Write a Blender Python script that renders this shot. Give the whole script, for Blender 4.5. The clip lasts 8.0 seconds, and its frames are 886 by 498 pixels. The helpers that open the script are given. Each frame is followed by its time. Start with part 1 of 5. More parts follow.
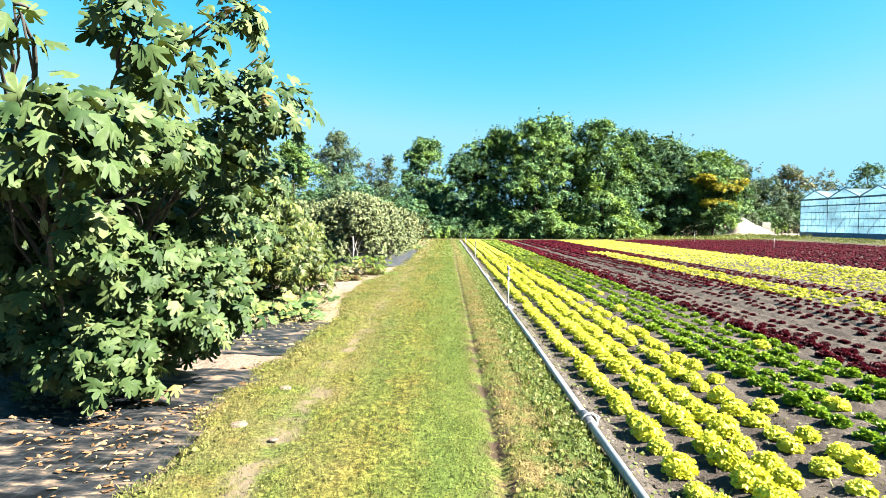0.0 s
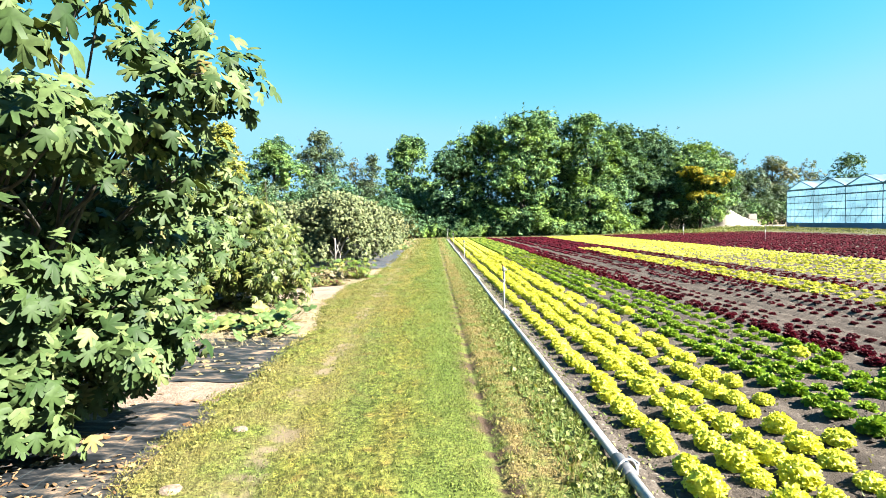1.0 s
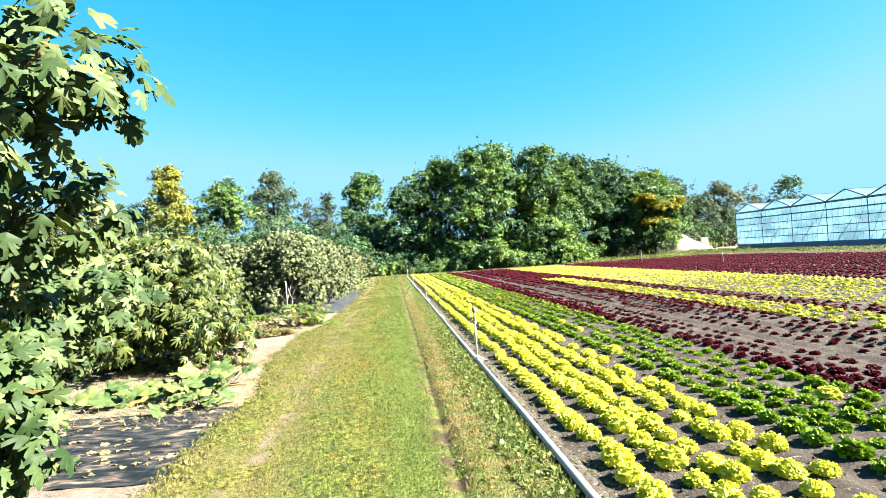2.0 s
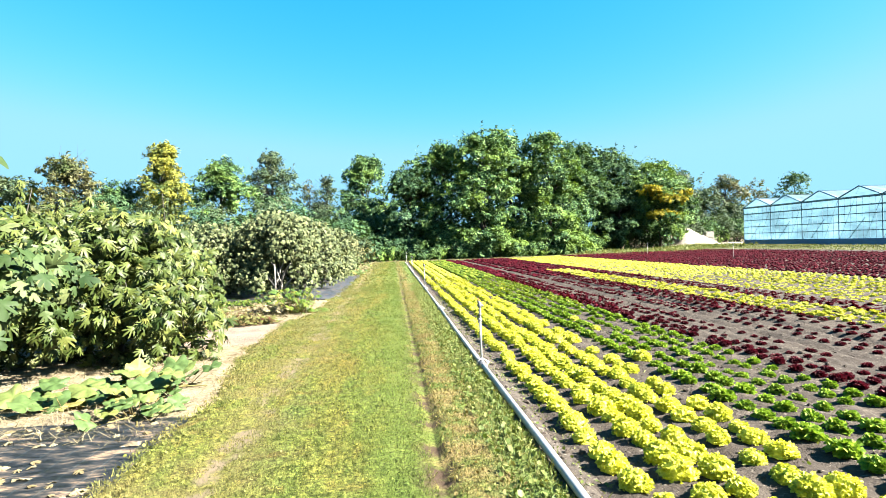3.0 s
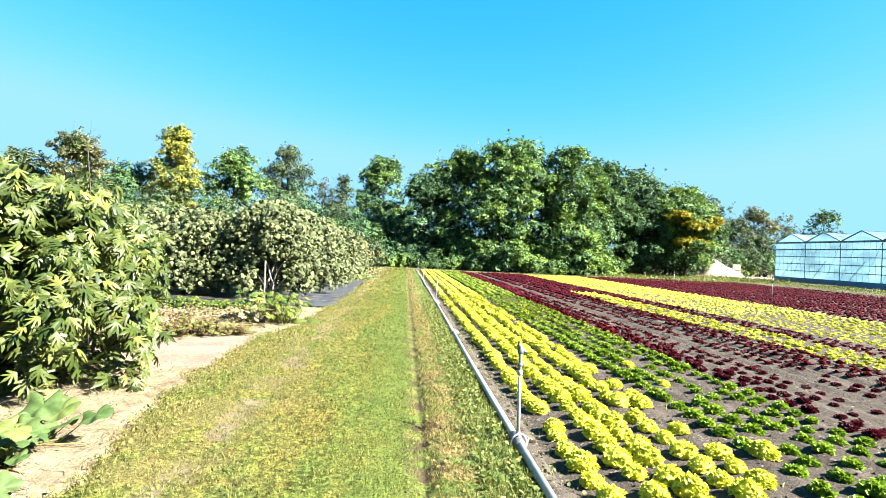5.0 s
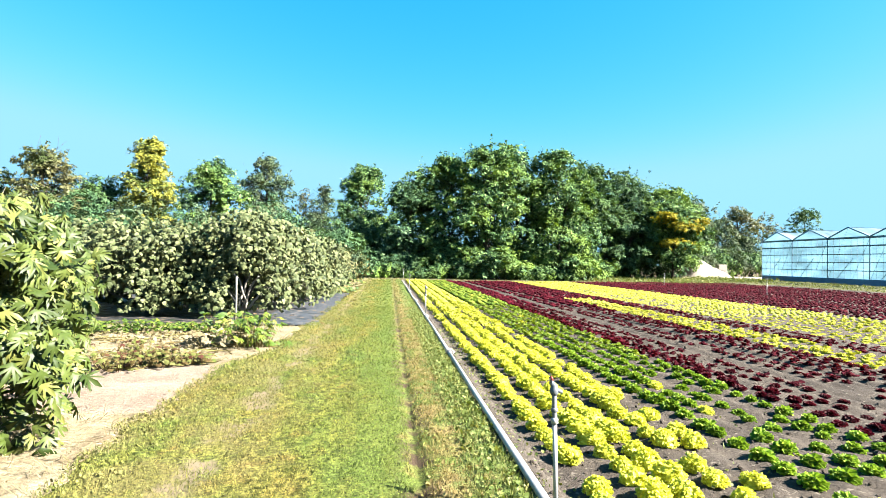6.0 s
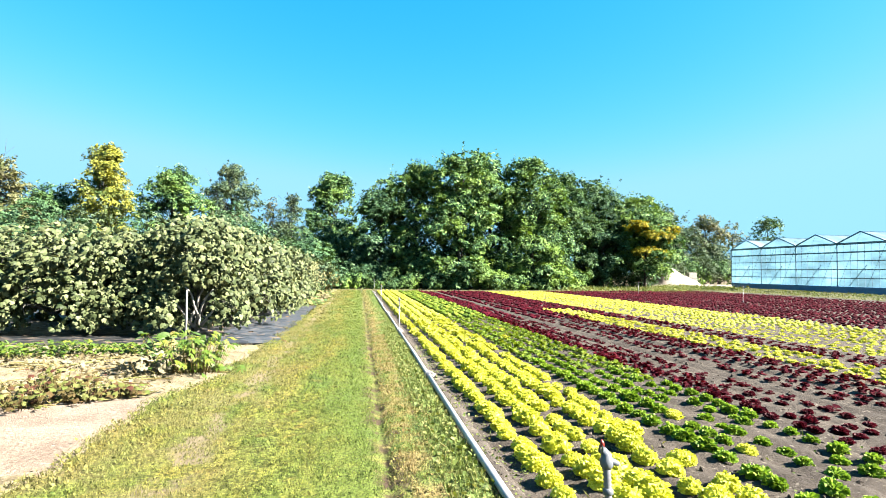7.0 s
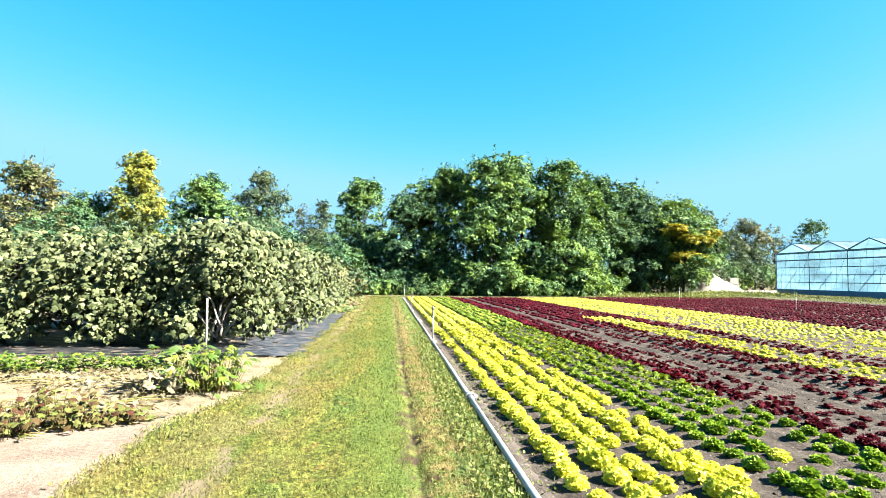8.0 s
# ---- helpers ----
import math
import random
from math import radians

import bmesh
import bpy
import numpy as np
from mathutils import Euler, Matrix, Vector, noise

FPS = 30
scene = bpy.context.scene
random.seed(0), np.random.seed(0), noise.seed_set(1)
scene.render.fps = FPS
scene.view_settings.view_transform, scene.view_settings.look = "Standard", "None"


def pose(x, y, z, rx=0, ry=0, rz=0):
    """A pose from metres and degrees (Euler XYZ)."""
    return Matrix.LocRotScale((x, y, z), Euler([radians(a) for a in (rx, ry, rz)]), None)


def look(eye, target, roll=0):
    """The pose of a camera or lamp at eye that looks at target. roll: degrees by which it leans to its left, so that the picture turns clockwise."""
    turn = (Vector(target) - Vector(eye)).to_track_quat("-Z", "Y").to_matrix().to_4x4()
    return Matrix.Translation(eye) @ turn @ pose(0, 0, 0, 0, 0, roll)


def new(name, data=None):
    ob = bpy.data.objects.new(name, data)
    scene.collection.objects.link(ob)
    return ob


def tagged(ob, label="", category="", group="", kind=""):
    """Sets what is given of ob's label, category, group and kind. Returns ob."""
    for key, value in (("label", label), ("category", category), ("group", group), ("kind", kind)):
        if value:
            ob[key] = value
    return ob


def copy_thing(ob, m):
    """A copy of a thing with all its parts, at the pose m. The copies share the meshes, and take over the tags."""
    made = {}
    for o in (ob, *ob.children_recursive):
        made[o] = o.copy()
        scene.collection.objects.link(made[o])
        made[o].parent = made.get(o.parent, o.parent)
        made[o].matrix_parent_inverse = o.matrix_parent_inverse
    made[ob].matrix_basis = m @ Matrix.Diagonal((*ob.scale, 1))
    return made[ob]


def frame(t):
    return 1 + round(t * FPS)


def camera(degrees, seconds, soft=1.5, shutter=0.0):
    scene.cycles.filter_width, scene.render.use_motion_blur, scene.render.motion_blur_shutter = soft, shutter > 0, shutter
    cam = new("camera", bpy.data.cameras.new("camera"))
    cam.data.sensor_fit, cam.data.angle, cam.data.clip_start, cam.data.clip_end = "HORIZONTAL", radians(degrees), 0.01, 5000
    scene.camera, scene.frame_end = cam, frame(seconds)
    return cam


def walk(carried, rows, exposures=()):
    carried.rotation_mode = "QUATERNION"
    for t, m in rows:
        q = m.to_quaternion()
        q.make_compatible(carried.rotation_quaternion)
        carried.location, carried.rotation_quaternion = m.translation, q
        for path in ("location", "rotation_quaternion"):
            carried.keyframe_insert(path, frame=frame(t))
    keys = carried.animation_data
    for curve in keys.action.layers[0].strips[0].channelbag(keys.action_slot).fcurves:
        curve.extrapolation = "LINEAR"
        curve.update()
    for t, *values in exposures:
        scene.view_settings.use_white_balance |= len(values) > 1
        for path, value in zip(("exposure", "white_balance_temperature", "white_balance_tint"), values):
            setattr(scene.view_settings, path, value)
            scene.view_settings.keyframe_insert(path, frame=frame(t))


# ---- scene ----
cam = camera(76.4, 8.0, soft=0.6)

PATH = [
    (0, (0.094, -0.231, 1.663), (0.08, 1.766, 1.568), 0.3),
    (0.5, (0.045, 0.243, 1.66), (0.029, 2.241, 1.567), -2.3),
    (1, (0.063, 0.819, 1.641), (0.097, 2.816, 1.542), -1.0),
    (1.5, (0.079, 1.409, 1.65), (0.298, 3.397, 1.672), -2.0),
    (1.7, (0.058, 1.633, 1.65), (0.275, 3.621, 1.675), -3.4),
    (2.8, (0.146, 3.031, 1.625), (0.256, 5.028, 1.612), -2.1),
    (3, (0.164, 3.269, 1.611), (0.345, 5.26, 1.588), -1.9),
    (3.5, (0.27, 3.875, 1.617), (0.464, 5.865, 1.673), -0.3),
    (4, (0.275, 4.477, 1.603), (0.542, 6.459, 1.556), -1.4),
    (4.5, (0.281, 5.111, 1.583), (0.45, 7.104, 1.576), 2.3),
    (4.7, (0.268, 5.341, 1.593), (0.388, 7.338, 1.596), 3.1),
    (5.8, (0.2, 6.768, 1.584), (0.406, 8.757, 1.616), 1.7),
    (6, (0.206, 6.974, 1.589), (0.397, 8.964, 1.632), 1.2),
    (6.5, (0.202, 7.578, 1.574), (0.463, 9.56, 1.626), 0.7),
    (7, (0.212, 8.18, 1.581), (0.506, 10.157, 1.661), 0.8),
    (7.5, (0.214, 8.696, 1.577), (0.44, 10.68, 1.678), 1.1),
    (8, (0.19, 9.223, 1.591), (0.381, 11.212, 1.69), 0.7),
]
walk(cam, [(t, look(eye, target, roll)) for t, eye, target, roll in PATH], exposures=[(0, 3.46)])

# ---------- light ----------
SUN_AZ, SUN_EL = radians(112), radians(37)   # from +y towards +x
world = bpy.data.worlds.new("sky")
scene.world = world
world.use_nodes = True
wn = world.node_tree.nodes
sky = wn.new("ShaderNodeTexSky")
sky.sky_type = "NISHITA"
sky.sun_disc = False
sky.sun_elevation, sky.sun_rotation = SUN_EL, SUN_AZ
sky.air_density, sky.dust_density, sky.ozone_density = 1.0, 0.6, 2.0
# deep blue overhead and pale cyan low down: each colour of the sky raised to its own power, with a ceiling round the sun
split, merge = wn.new("ShaderNodeSeparateColor"), wn.new("ShaderNodeCombineColor")
world.node_tree.links.new(sky.outputs[0], split.inputs[0])
for k, (gain, scale, power, most) in enumerate(((0.62, 0.403, 2.6, 0.72), (1.6, 0.266, 0.66, 1.58), (2.12, 0.255, 0.2, 2.26))):
    chain = split.outputs[k]
    for op, value in (("MULTIPLY", scale), ("POWER", power), ("MULTIPLY", gain), ("SMOOTH_MIN", most)):
        node = wn.new("ShaderNodeMath")
        node.operation = op
        world.node_tree.links.new(chain, node.inputs[0])
        node.inputs[1].default_value = value
        node.inputs[2].default_value = 0.35
        chain = node.outputs[0]
    world.node_tree.links.new(chain, merge.inputs[k])
world.node_tree.links.new(merge.outputs[0], wn["Background"].inputs[0])
wn["Background"].inputs[1].default_value = 0.05
sun_data = bpy.data.lights.new("sun", "SUN")
sun_data.energy, sun_data.angle, sun_data.color = 5.0, radians(0.5), (1.0, 0.94, 0.84)
sun = new("sun", sun_data)
sun.matrix_world = look((20 * math.sin(SUN_AZ), 20 * math.cos(SUN_AZ), 20 * math.tan(SUN_EL)), (0, 0, 0))


# ---------- materials ----------
def mat(name, rough=0.8, spec=0.3, metal=0.0):
    m = bpy.data.materials.new(name)
    m.use_nodes = True
    b = m.node_tree.nodes["Principled BSDF"]
    b.inputs["Roughness"].default_value = rough
    b.inputs["Specular IOR Level"].default_value = spec
    b.inputs["Metallic"].default_value = metal
    return m, m.node_tree.nodes, m.node_tree.links, b


def noise_at(nodes, links, scale, detail=4, coords=None, rough=0.55):
    n = nodes.new("ShaderNodeTexNoise")
    n.inputs["Scale"].default_value = scale
    n.inputs["Detail"].default_value = detail
    n.inputs["Roughness"].default_value = rough
    if coords is None:
        coords = nodes.new("ShaderNodeTexCoord").outputs["Object"]
    links.new(coords, n.inputs["Vector"])
    return n.outputs["Fac"]


def ramp(nodes, links, fac, stops):
    r = nodes.new("ShaderNodeValToRGB")
    e = r.color_ramp.elements
    while len(e) < len(stops):
        e.new(0.5)
    for k, (p, c) in enumerate(stops):
        e[k].position, e[k].color = p, (*c, 1)
    links.new(fac, r.inputs[0])
    return r.outputs[0]


def blend(nodes, links, fac, a, b, mode="MIX"):
    x = nodes.new("ShaderNodeMix")
    x.data_type, x.blend_type = "RGBA", mode
    for sock, v in ((x.inputs[0], fac), (x.inputs[6], a), (x.inputs[7], b)):
        if isinstance(v, (int, float)):
            sock.default_value = v
        elif isinstance(v, tuple):
            sock.default_value = (*v, 1)
        else:
            links.new(v, sock)
    return x.outputs[2]


def bump(nodes, links, bsdf, fac, strength, dist):
    b = nodes.new("ShaderNodeBump")
    b.inputs["Strength"].default_value, b.inputs["Distance"].default_value = strength, dist
    links.new(fac, b.inputs["Height"])
    links.new(b.outputs[0], bsdf.inputs["Normal"])


def leaf_mat(name, stops, rough=0.45, spec=0.4, through_light=0.3, patch=None, patch_scale=0.5, patch_from=0.48):
    """Leaves: the colour varies leaf by leaf and, with patch, over the plant; some light comes through."""
    m, nodes, links, b = mat(name, rough, spec)
    rnd = nodes.new("ShaderNodeNewGeometry").outputs["Random Per Island"]
    col = ramp(nodes, links, rnd, stops)
    if patch:
        f = ramp(nodes, links, noise_at(nodes, links, patch_scale, 3), [(patch_from, (0, 0, 0)), (patch_from + 0.14, (1, 1, 1))])
        col = blend(nodes, links, f, col, patch)
    grain = ramp(nodes, links, noise_at(nodes, links, 30, 3), [(0.3, (0.78, 0.78, 0.78)), (0.7, (1.15, 1.15, 1.1))])
    col = blend(nodes, links, 1.0, col, grain, "MULTIPLY")
    links.new(col, b.inputs["Base Color"])
    if through_light:
        t = nodes.new("ShaderNodeBsdfTranslucent")
        links.new(blend(nodes, links, 1.0, col, (1.3, 1.25, 0.5), "MULTIPLY"), t.inputs["Color"])
        mix = nodes.new("ShaderNodeMixShader")
        mix.inputs[0].default_value = through_light
        links.new(b.outputs[0], mix.inputs[1])
        links.new(t.outputs[0], mix.inputs[2])
        links.new(mix.outputs[0], nodes["Material Output"].inputs["Surface"])
    return m


def head_mat(name, stops, rough=0.5, spec=0.3, through_light=0.3):
    """Lettuce heads: the colour varies from head to head and over the frills of each."""
    m, nodes, links, b = mat(name, rough, spec)
    c = nodes.new("ShaderNodeTexCoord").outputs["Object"]
    col = ramp(nodes, links, noise_at(nodes, links, 7.0, 4, c), [(0.3 + 0.4 * p, q) for p, q in stops])
    o = ramp(nodes, links, nodes.new("ShaderNodeObjectInfo").outputs["Random"], [(0, (0.8, 0.82, 0.75)), (1, (1.12, 1.08, 1.0))])
    col = blend(nodes, links, 1.0, col, o, "MULTIPLY")
    links.new(col, b.inputs["Base Color"])
    t = nodes.new("ShaderNodeBsdfTranslucent")
    links.new(col, t.inputs["Color"])
    mix = nodes.new("ShaderNodeMixShader")
    mix.inputs[0].default_value = through_light
    links.new(b.outputs[0], mix.inputs[1])
    links.new(t.outputs[0], mix.inputs[2])
    links.new(mix.outputs[0], nodes["Material Output"].inputs["Surface"])
    return m


def earth_mat(name, dark, light, scale=3.0, fine=40.0, depth=0.02, specks=None):
    m, nodes, links, b = mat(name, 0.95, 0.15)
    big = noise_at(nodes, links, scale, 5)
    small = noise_at(nodes, links, fine, 6, rough=0.7)
    col = ramp(nodes, links, big, [(0.35, dark), (0.65, light)])
    col = blend(nodes, links, 1.0, col, ramp(nodes, links, small, [(0.3, (0.6, 0.6, 0.6)), (0.75, (1.35, 1.33, 1.3))]), "MULTIPLY")
    if specks:
        f = ramp(nodes, links, noise_at(nodes, links, fine * 0.7, 2), [(0.62, (0, 0, 0)), (0.7, (1, 1, 1))])
        col = blend(nodes, links, f, col, specks)
    links.new(col, b.inputs["Base Color"])
    bump(nodes, links, b, small, 0.9, depth)
    return m


def grass_colour(nodes, links):
    """Green, yellowed and browned patches of the mown track, the same for blades and ground."""
    c = nodes.new("ShaderNodeTexCoord").outputs["Object"]
    along = nodes.new("ShaderNodeMapping")
    along.inputs["Scale"].default_value = (1.0, 0.22, 1.0)
    links.new(c, along.inputs["Vector"])
    n1 = noise_at(nodes, links, 1.9, 5, along.outputs[0], 0.62)
    n2 = noise_at(nodes, links, 4.5, 3, c)
    col = ramp(nodes, links, n1, [(0.34, (0.11, 0.098, 0.028)), (0.47, (0.092, 0.098, 0.024)), (0.56, (0.077, 0.095, 0.023)), (0.66, (0.058, 0.088, 0.023))])
    brown = ramp(nodes, links, n2, [(0.58, (0, 0, 0)), (0.7, (0.55, 0.55, 0.55))])
    col = blend(nodes, links, brown, col, (0.118, 0.073, 0.026))
    lusher = ramp(nodes, links, noise_at(nodes, links, 2.3, 4, c, 0.6), [(0.57, (0, 0, 0)), (0.67, (0.4, 0.4, 0.4))])
    col = blend(nodes, links, lusher, col, (0.052, 0.08, 0.02))
    # paler tufts, with the shade of the hollows between them put into the colour
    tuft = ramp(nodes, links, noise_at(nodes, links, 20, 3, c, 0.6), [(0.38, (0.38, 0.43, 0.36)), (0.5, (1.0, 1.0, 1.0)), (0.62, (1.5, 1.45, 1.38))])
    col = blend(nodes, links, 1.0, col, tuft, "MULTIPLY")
    # pale, tired growth towards the beds
    x = nodes.new("ShaderNodeSeparateXYZ")
    links.new(c, x.inputs[0])
    wander = nodes.new("ShaderNodeMath")
    wander.operation = "MULTIPLY_ADD"
    links.new(noise_at(nodes, links, 3.1, 4, c, 0.65), wander.inputs[0])
    wander.inputs[1].default_value = 1.0
    links.new(x.outputs[0], wander.inputs[2])
    strip = nodes.new("ShaderNodeMapRange")
    links.new(wander.outputs[0], strip.inputs[0])
    strip.inputs[1].default_value, strip.inputs[2].default_value = 0.05, -0.55
    tired = ramp(nodes, links, noise_at(nodes, links, 1.6, 4, c), [(0.36, (0, 0, 0)), (0.58, (0.65, 0.65, 0.65))])
    f = blend(nodes, links, 1.0, tired, strip.outputs[0], "MULTIPLY")
    col = blend(nodes, links, f, col, (0.116, 0.1, 0.042))
    # greener growth along the rut's inner side
    strip = nodes.new("ShaderNodeMapRange")
    links.new(wander.outputs[0], strip.inputs[0])
    strip.inputs[1].default_value, strip.inputs[2].default_value, strip.inputs[4].default_value = 0.15, 0.65, 0.7
    col = blend(nodes, links, strip.outputs[0], col, (0.07, 0.1, 0.023))
    # drier, browner growth on the strip between the rut and the pipe
    strip = nodes.new("ShaderNodeMapRange")
    links.new(wander.outputs[0], strip.inputs[0])
    strip.inputs[1].default_value, strip.inputs[2].default_value = 0.86, 1.08
    dry = ramp(nodes, links, noise_at(nodes, links, 2.6, 4, c), [(0.38, (0, 0, 0)), (0.55, (0.85, 0.85, 0.85))])
    f = blend(nodes, links, 1.0, dry, strip.outputs[0], "MULTIPLY")
    col = blend(nodes, links, f, col, (0.165, 0.122, 0.058))
    # lush clover in patches beside the pipe
    strip = nodes.new("ShaderNodeMapRange")
    links.new(wander.outputs[0], strip.inputs[0])
    strip.inputs[1].default_value, strip.inputs[2].default_value = 1.22, 1.42
    lush = ramp(nodes, links, noise_at(nodes, links, 1.7, 4, c), [(0.38, (0, 0, 0)), (0.46, (1, 1, 1))])
    f = blend(nodes, links, 1.0, lush, strip.outputs[0], "MULTIPLY")
    return blend(nodes, links, f, col, (0.082, 0.118, 0.034))


def grass_mat(name, ground=False):
    m, nodes, links, b = mat(name, 0.8, 0.08)
    col = grass_colour(nodes, links)
    if ground:
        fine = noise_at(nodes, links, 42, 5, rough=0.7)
        # dark flecks stand in for the shadow that the sparse blades don't cast
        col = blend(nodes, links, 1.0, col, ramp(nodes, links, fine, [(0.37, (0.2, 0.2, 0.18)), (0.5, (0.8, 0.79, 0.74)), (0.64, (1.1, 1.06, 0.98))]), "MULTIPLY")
        # worn wheel tracks: bare earth along two lines
        x = nodes.new("ShaderNodeSeparateXYZ")
        links.new(nodes.new("ShaderNodeTexCoord").outputs["Object"], x.inputs[0])
        warp = nodes.new("ShaderNodeMath")
        warp.operation = "MULTIPLY_ADD"
        links.new(noise_at(nodes, links, 0.9, 3), warp.inputs[0])
        warp.inputs[1].default_value = 0.5
        links.new(x.outputs[0], warp.inputs[2])
        for centre, half, colour, lo in ((0.73, 0.2, (0.0367, 0.0248, 0.0167), 0.47), (-0.92, 0.17, (0.105, 0.084, 0.056), 0.47)):
            d = nodes.new("ShaderNodeMath")
            d.operation = "SUBTRACT"
            links.new(warp.outputs[0], d.inputs[0])
            d.inputs[1].default_value = centre
            a = nodes.new("ShaderNodeMath")
            a.operation = "ABSOLUTE"
            links.new(d.outputs[0], a.inputs[0])
            near = nodes.new("ShaderNodeMapRange")
            links.new(a.outputs[0], near.inputs[0])
            near.inputs[1].default_value, near.inputs[2].default_value = half, half * 0.3
            near.inputs[3].default_value, near.inputs[4].default_value = 0, 1
            worn = ramp(nodes, links, noise_at(nodes, links, 2.2, 4), [(lo, (0, 0, 0)), (lo + 0.08, (1, 1, 1))])
            f = blend(nodes, links, 1.0, worn, near.outputs[0], "MULTIPLY")
            col = blend(nodes, links, f, col, colour)
        bump(nodes, links, b, fine, 0.8, 0.02)
    else:
        rnd = nodes.new("ShaderNodeNewGeometry").outputs["Random Per Island"]
        col = blend(nodes, links, 1.0, col, ramp(nodes, links, rnd, [(0, (0.33, 0.4, 0.33)), (0.5, (0.8, 0.83, 0.78)), (0.92, (1.34, 1.3, 1.2)), (1, (1.8, 1.6, 1.4))]), "MULTIPLY")
    links.new(col, b.inputs["Base Color"])
    return m


def plain_mat(name, colour, rough=0.6, spec=0.4, metal=0.0, wear=0.25, scale=12.0):
    m, nodes, links, b = mat(name, rough, spec, metal)
    n = noise_at(nodes, links, scale, 5, rough=0.65)
    lo, hi = tuple(c * (1 - wear) for c in colour), tuple(min(1, c * (1 + wear * 0.5)) for c in colour)
    links.new(ramp(nodes, links, n, [(0.3, lo), (0.7, hi)]), b.inputs["Base Color"])
    bump(nodes, links, b, n, 0.3, 0.004)
    return m


M_GROUND = earth_mat("dry_ground", (0.0695, 0.0552, 0.0312), (0.104, 0.0869, 0.052), 0.6, 25)
M_SOIL = earth_mat("field_soil", (0.027, 0.0216, 0.0176), (0.0495, 0.0409, 0.0335), 1.6, 28, 0.03, (0.099, 0.0845, 0.0697))
M_SOIL_EDGE = earth_mat("trodden_soil", (0.038, 0.0315, 0.026), (0.066, 0.056, 0.047), 3.0, 34, 0.02, (0.12, 0.105, 0.088))
M_BED = earth_mat("pale_bed_soil", (0.118, 0.089, 0.0694), (0.173, 0.138, 0.108), 1.6, 22, 0.04, (0.197, 0.158, 0.13))
M_STRAW_SOIL = earth_mat("straw_strewn_soil", (0.0992, 0.0775, 0.0479), (0.184, 0.155, 0.103), 3.0, 35, 0.02, (0.221, 0.192, 0.139))
M_VERGE = earth_mat("rough_verge_ground", (0.036, 0.038, 0.016), (0.062, 0.06, 0.026), 0.8, 9, 0.03)
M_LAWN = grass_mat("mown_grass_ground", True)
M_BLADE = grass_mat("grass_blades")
M_WEED = leaf_mat("weed_leaves", [(0, (0.0487, 0.075, 0.016)), (0.6, (0.0864, 0.11, 0.0276)), (1, (0.146, 0.14, 0.0506))], 0.6, 0.2, 0.25)
M_DRYWEED = leaf_mat("dry_weed", [(0, (0.1, 0.0728, 0.0273)), (0.6, (0.136, 0.113, 0.0454)), (1, (0.091, 0.1, 0.0273))], 0.8, 0.15, 0.2)
M_LIME = head_mat("lime_lettuce_leaf", [(0, (0.27, 0.281, 0.0146)), (0.5, (0.458, 0.468, 0.0395)), (1, (0.582, 0.582, 0.0884))], 0.55, 0.25, 0.26)
M_GREEN = head_mat("green_lettuce_leaf", [(0, (0.0615, 0.123, 0.00568)), (0.5, (0.123, 0.208, 0.0123)), (1, (0.227, 0.303, 0.0341))], 0.6, 0.2, 0.28)
M_RED = head_mat("red_lettuce_leaf", [(0, (0.0243, 0.000937, 0.00348)), (0.5, (0.0473, 0.00237, 0.00694)), (1, (0.0797, 0.00701, 0.0137))], 0.65, 0.2, 0.35)
M_LIME_FAR = leaf_mat("lime_lettuce_rows_leaf", [(0, (0.176, 0.182, 0.0145)), (0.5, (0.3, 0.31, 0.0279)), (1, (0.362, 0.373, 0.0517))], 0.6, 0.2, 0.24)
M_GREEN_FAR = leaf_mat("green_lettuce_rows_leaf", [(0, (0.0381, 0.0712, 0.00309)), (0.5, (0.0762, 0.114, 0.00681)), (1, (0.132, 0.161, 0.0186))], 0.6, 0.15, 0.28)
M_RED_FAR = leaf_mat("red_lettuce_rows_leaf", [(0, (0.0171, 0.000525, 0.00276)), (0.6, (0.0341, 0.00125, 0.00525)), (1, (0.0577, 0.00361, 0.00886))], 0.8, 0.06, 0.2)
M_FIG_A = leaf_mat("broad_fig_leaf", [(0, (0.0119, 0.0268, 0.00794)), (0.45, (0.0336, 0.0555, 0.0179)), (0.85, (0.0573, 0.0804, 0.0301)), (0.985, (0.081, 0.0957, 0.0385)), (1, (0.113, 0.0861, 0.0301))], 0.6, 0.14, 0.14)
M_FIG_B = leaf_mat("narrow_fig_leaf", [(0, (0.0136, 0.0254, 0.0038)), (0.5, (0.035, 0.0508, 0.00952)), (0.85, (0.0661, 0.0825, 0.0203)), (1, (0.102, 0.106, 0.0268))], 0.5, 0.2, 0.16)
M_FIG_C = leaf_mat("grey_green_fig_leaf", [(0, (0.0165, 0.0253, 0.00924)), (0.4, (0.0484, 0.0616, 0.0251)), (0.85, (0.0858, 0.099, 0.0449)), (1, (0.11, 0.118, 0.0554))], 0.6, 0.14, 0.12)
M_SQUASH = leaf_mat("squash_leaf", [(0, (0.0324, 0.0608, 0.0179)), (0.6, (0.0574, 0.0889, 0.0275)), (0.85, (0.106, 0.122, 0.0316)), (1, (0.212, 0.164, 0.055))], 0.6, 0.2, 0.2)
M_VINE = leaf_mat("withered_vine_leaf", [(0, (0.0401, 0.0134, 0.00869)), (0.35, (0.0501, 0.0401, 0.0121)), (0.65, (0.0601, 0.0802, 0.0167)), (1, (0.134, 0.114, 0.0535))], 0.8, 0.15, 0.2)
M_PALEVINE = leaf_mat("pale_dry_leaf", [(0, (0.0892, 0.0714, 0.0382)), (0.5, (0.123, 0.105, 0.0629)), (1, (0.17, 0.151, 0.1))], 0.85, 0.1, 0.15)
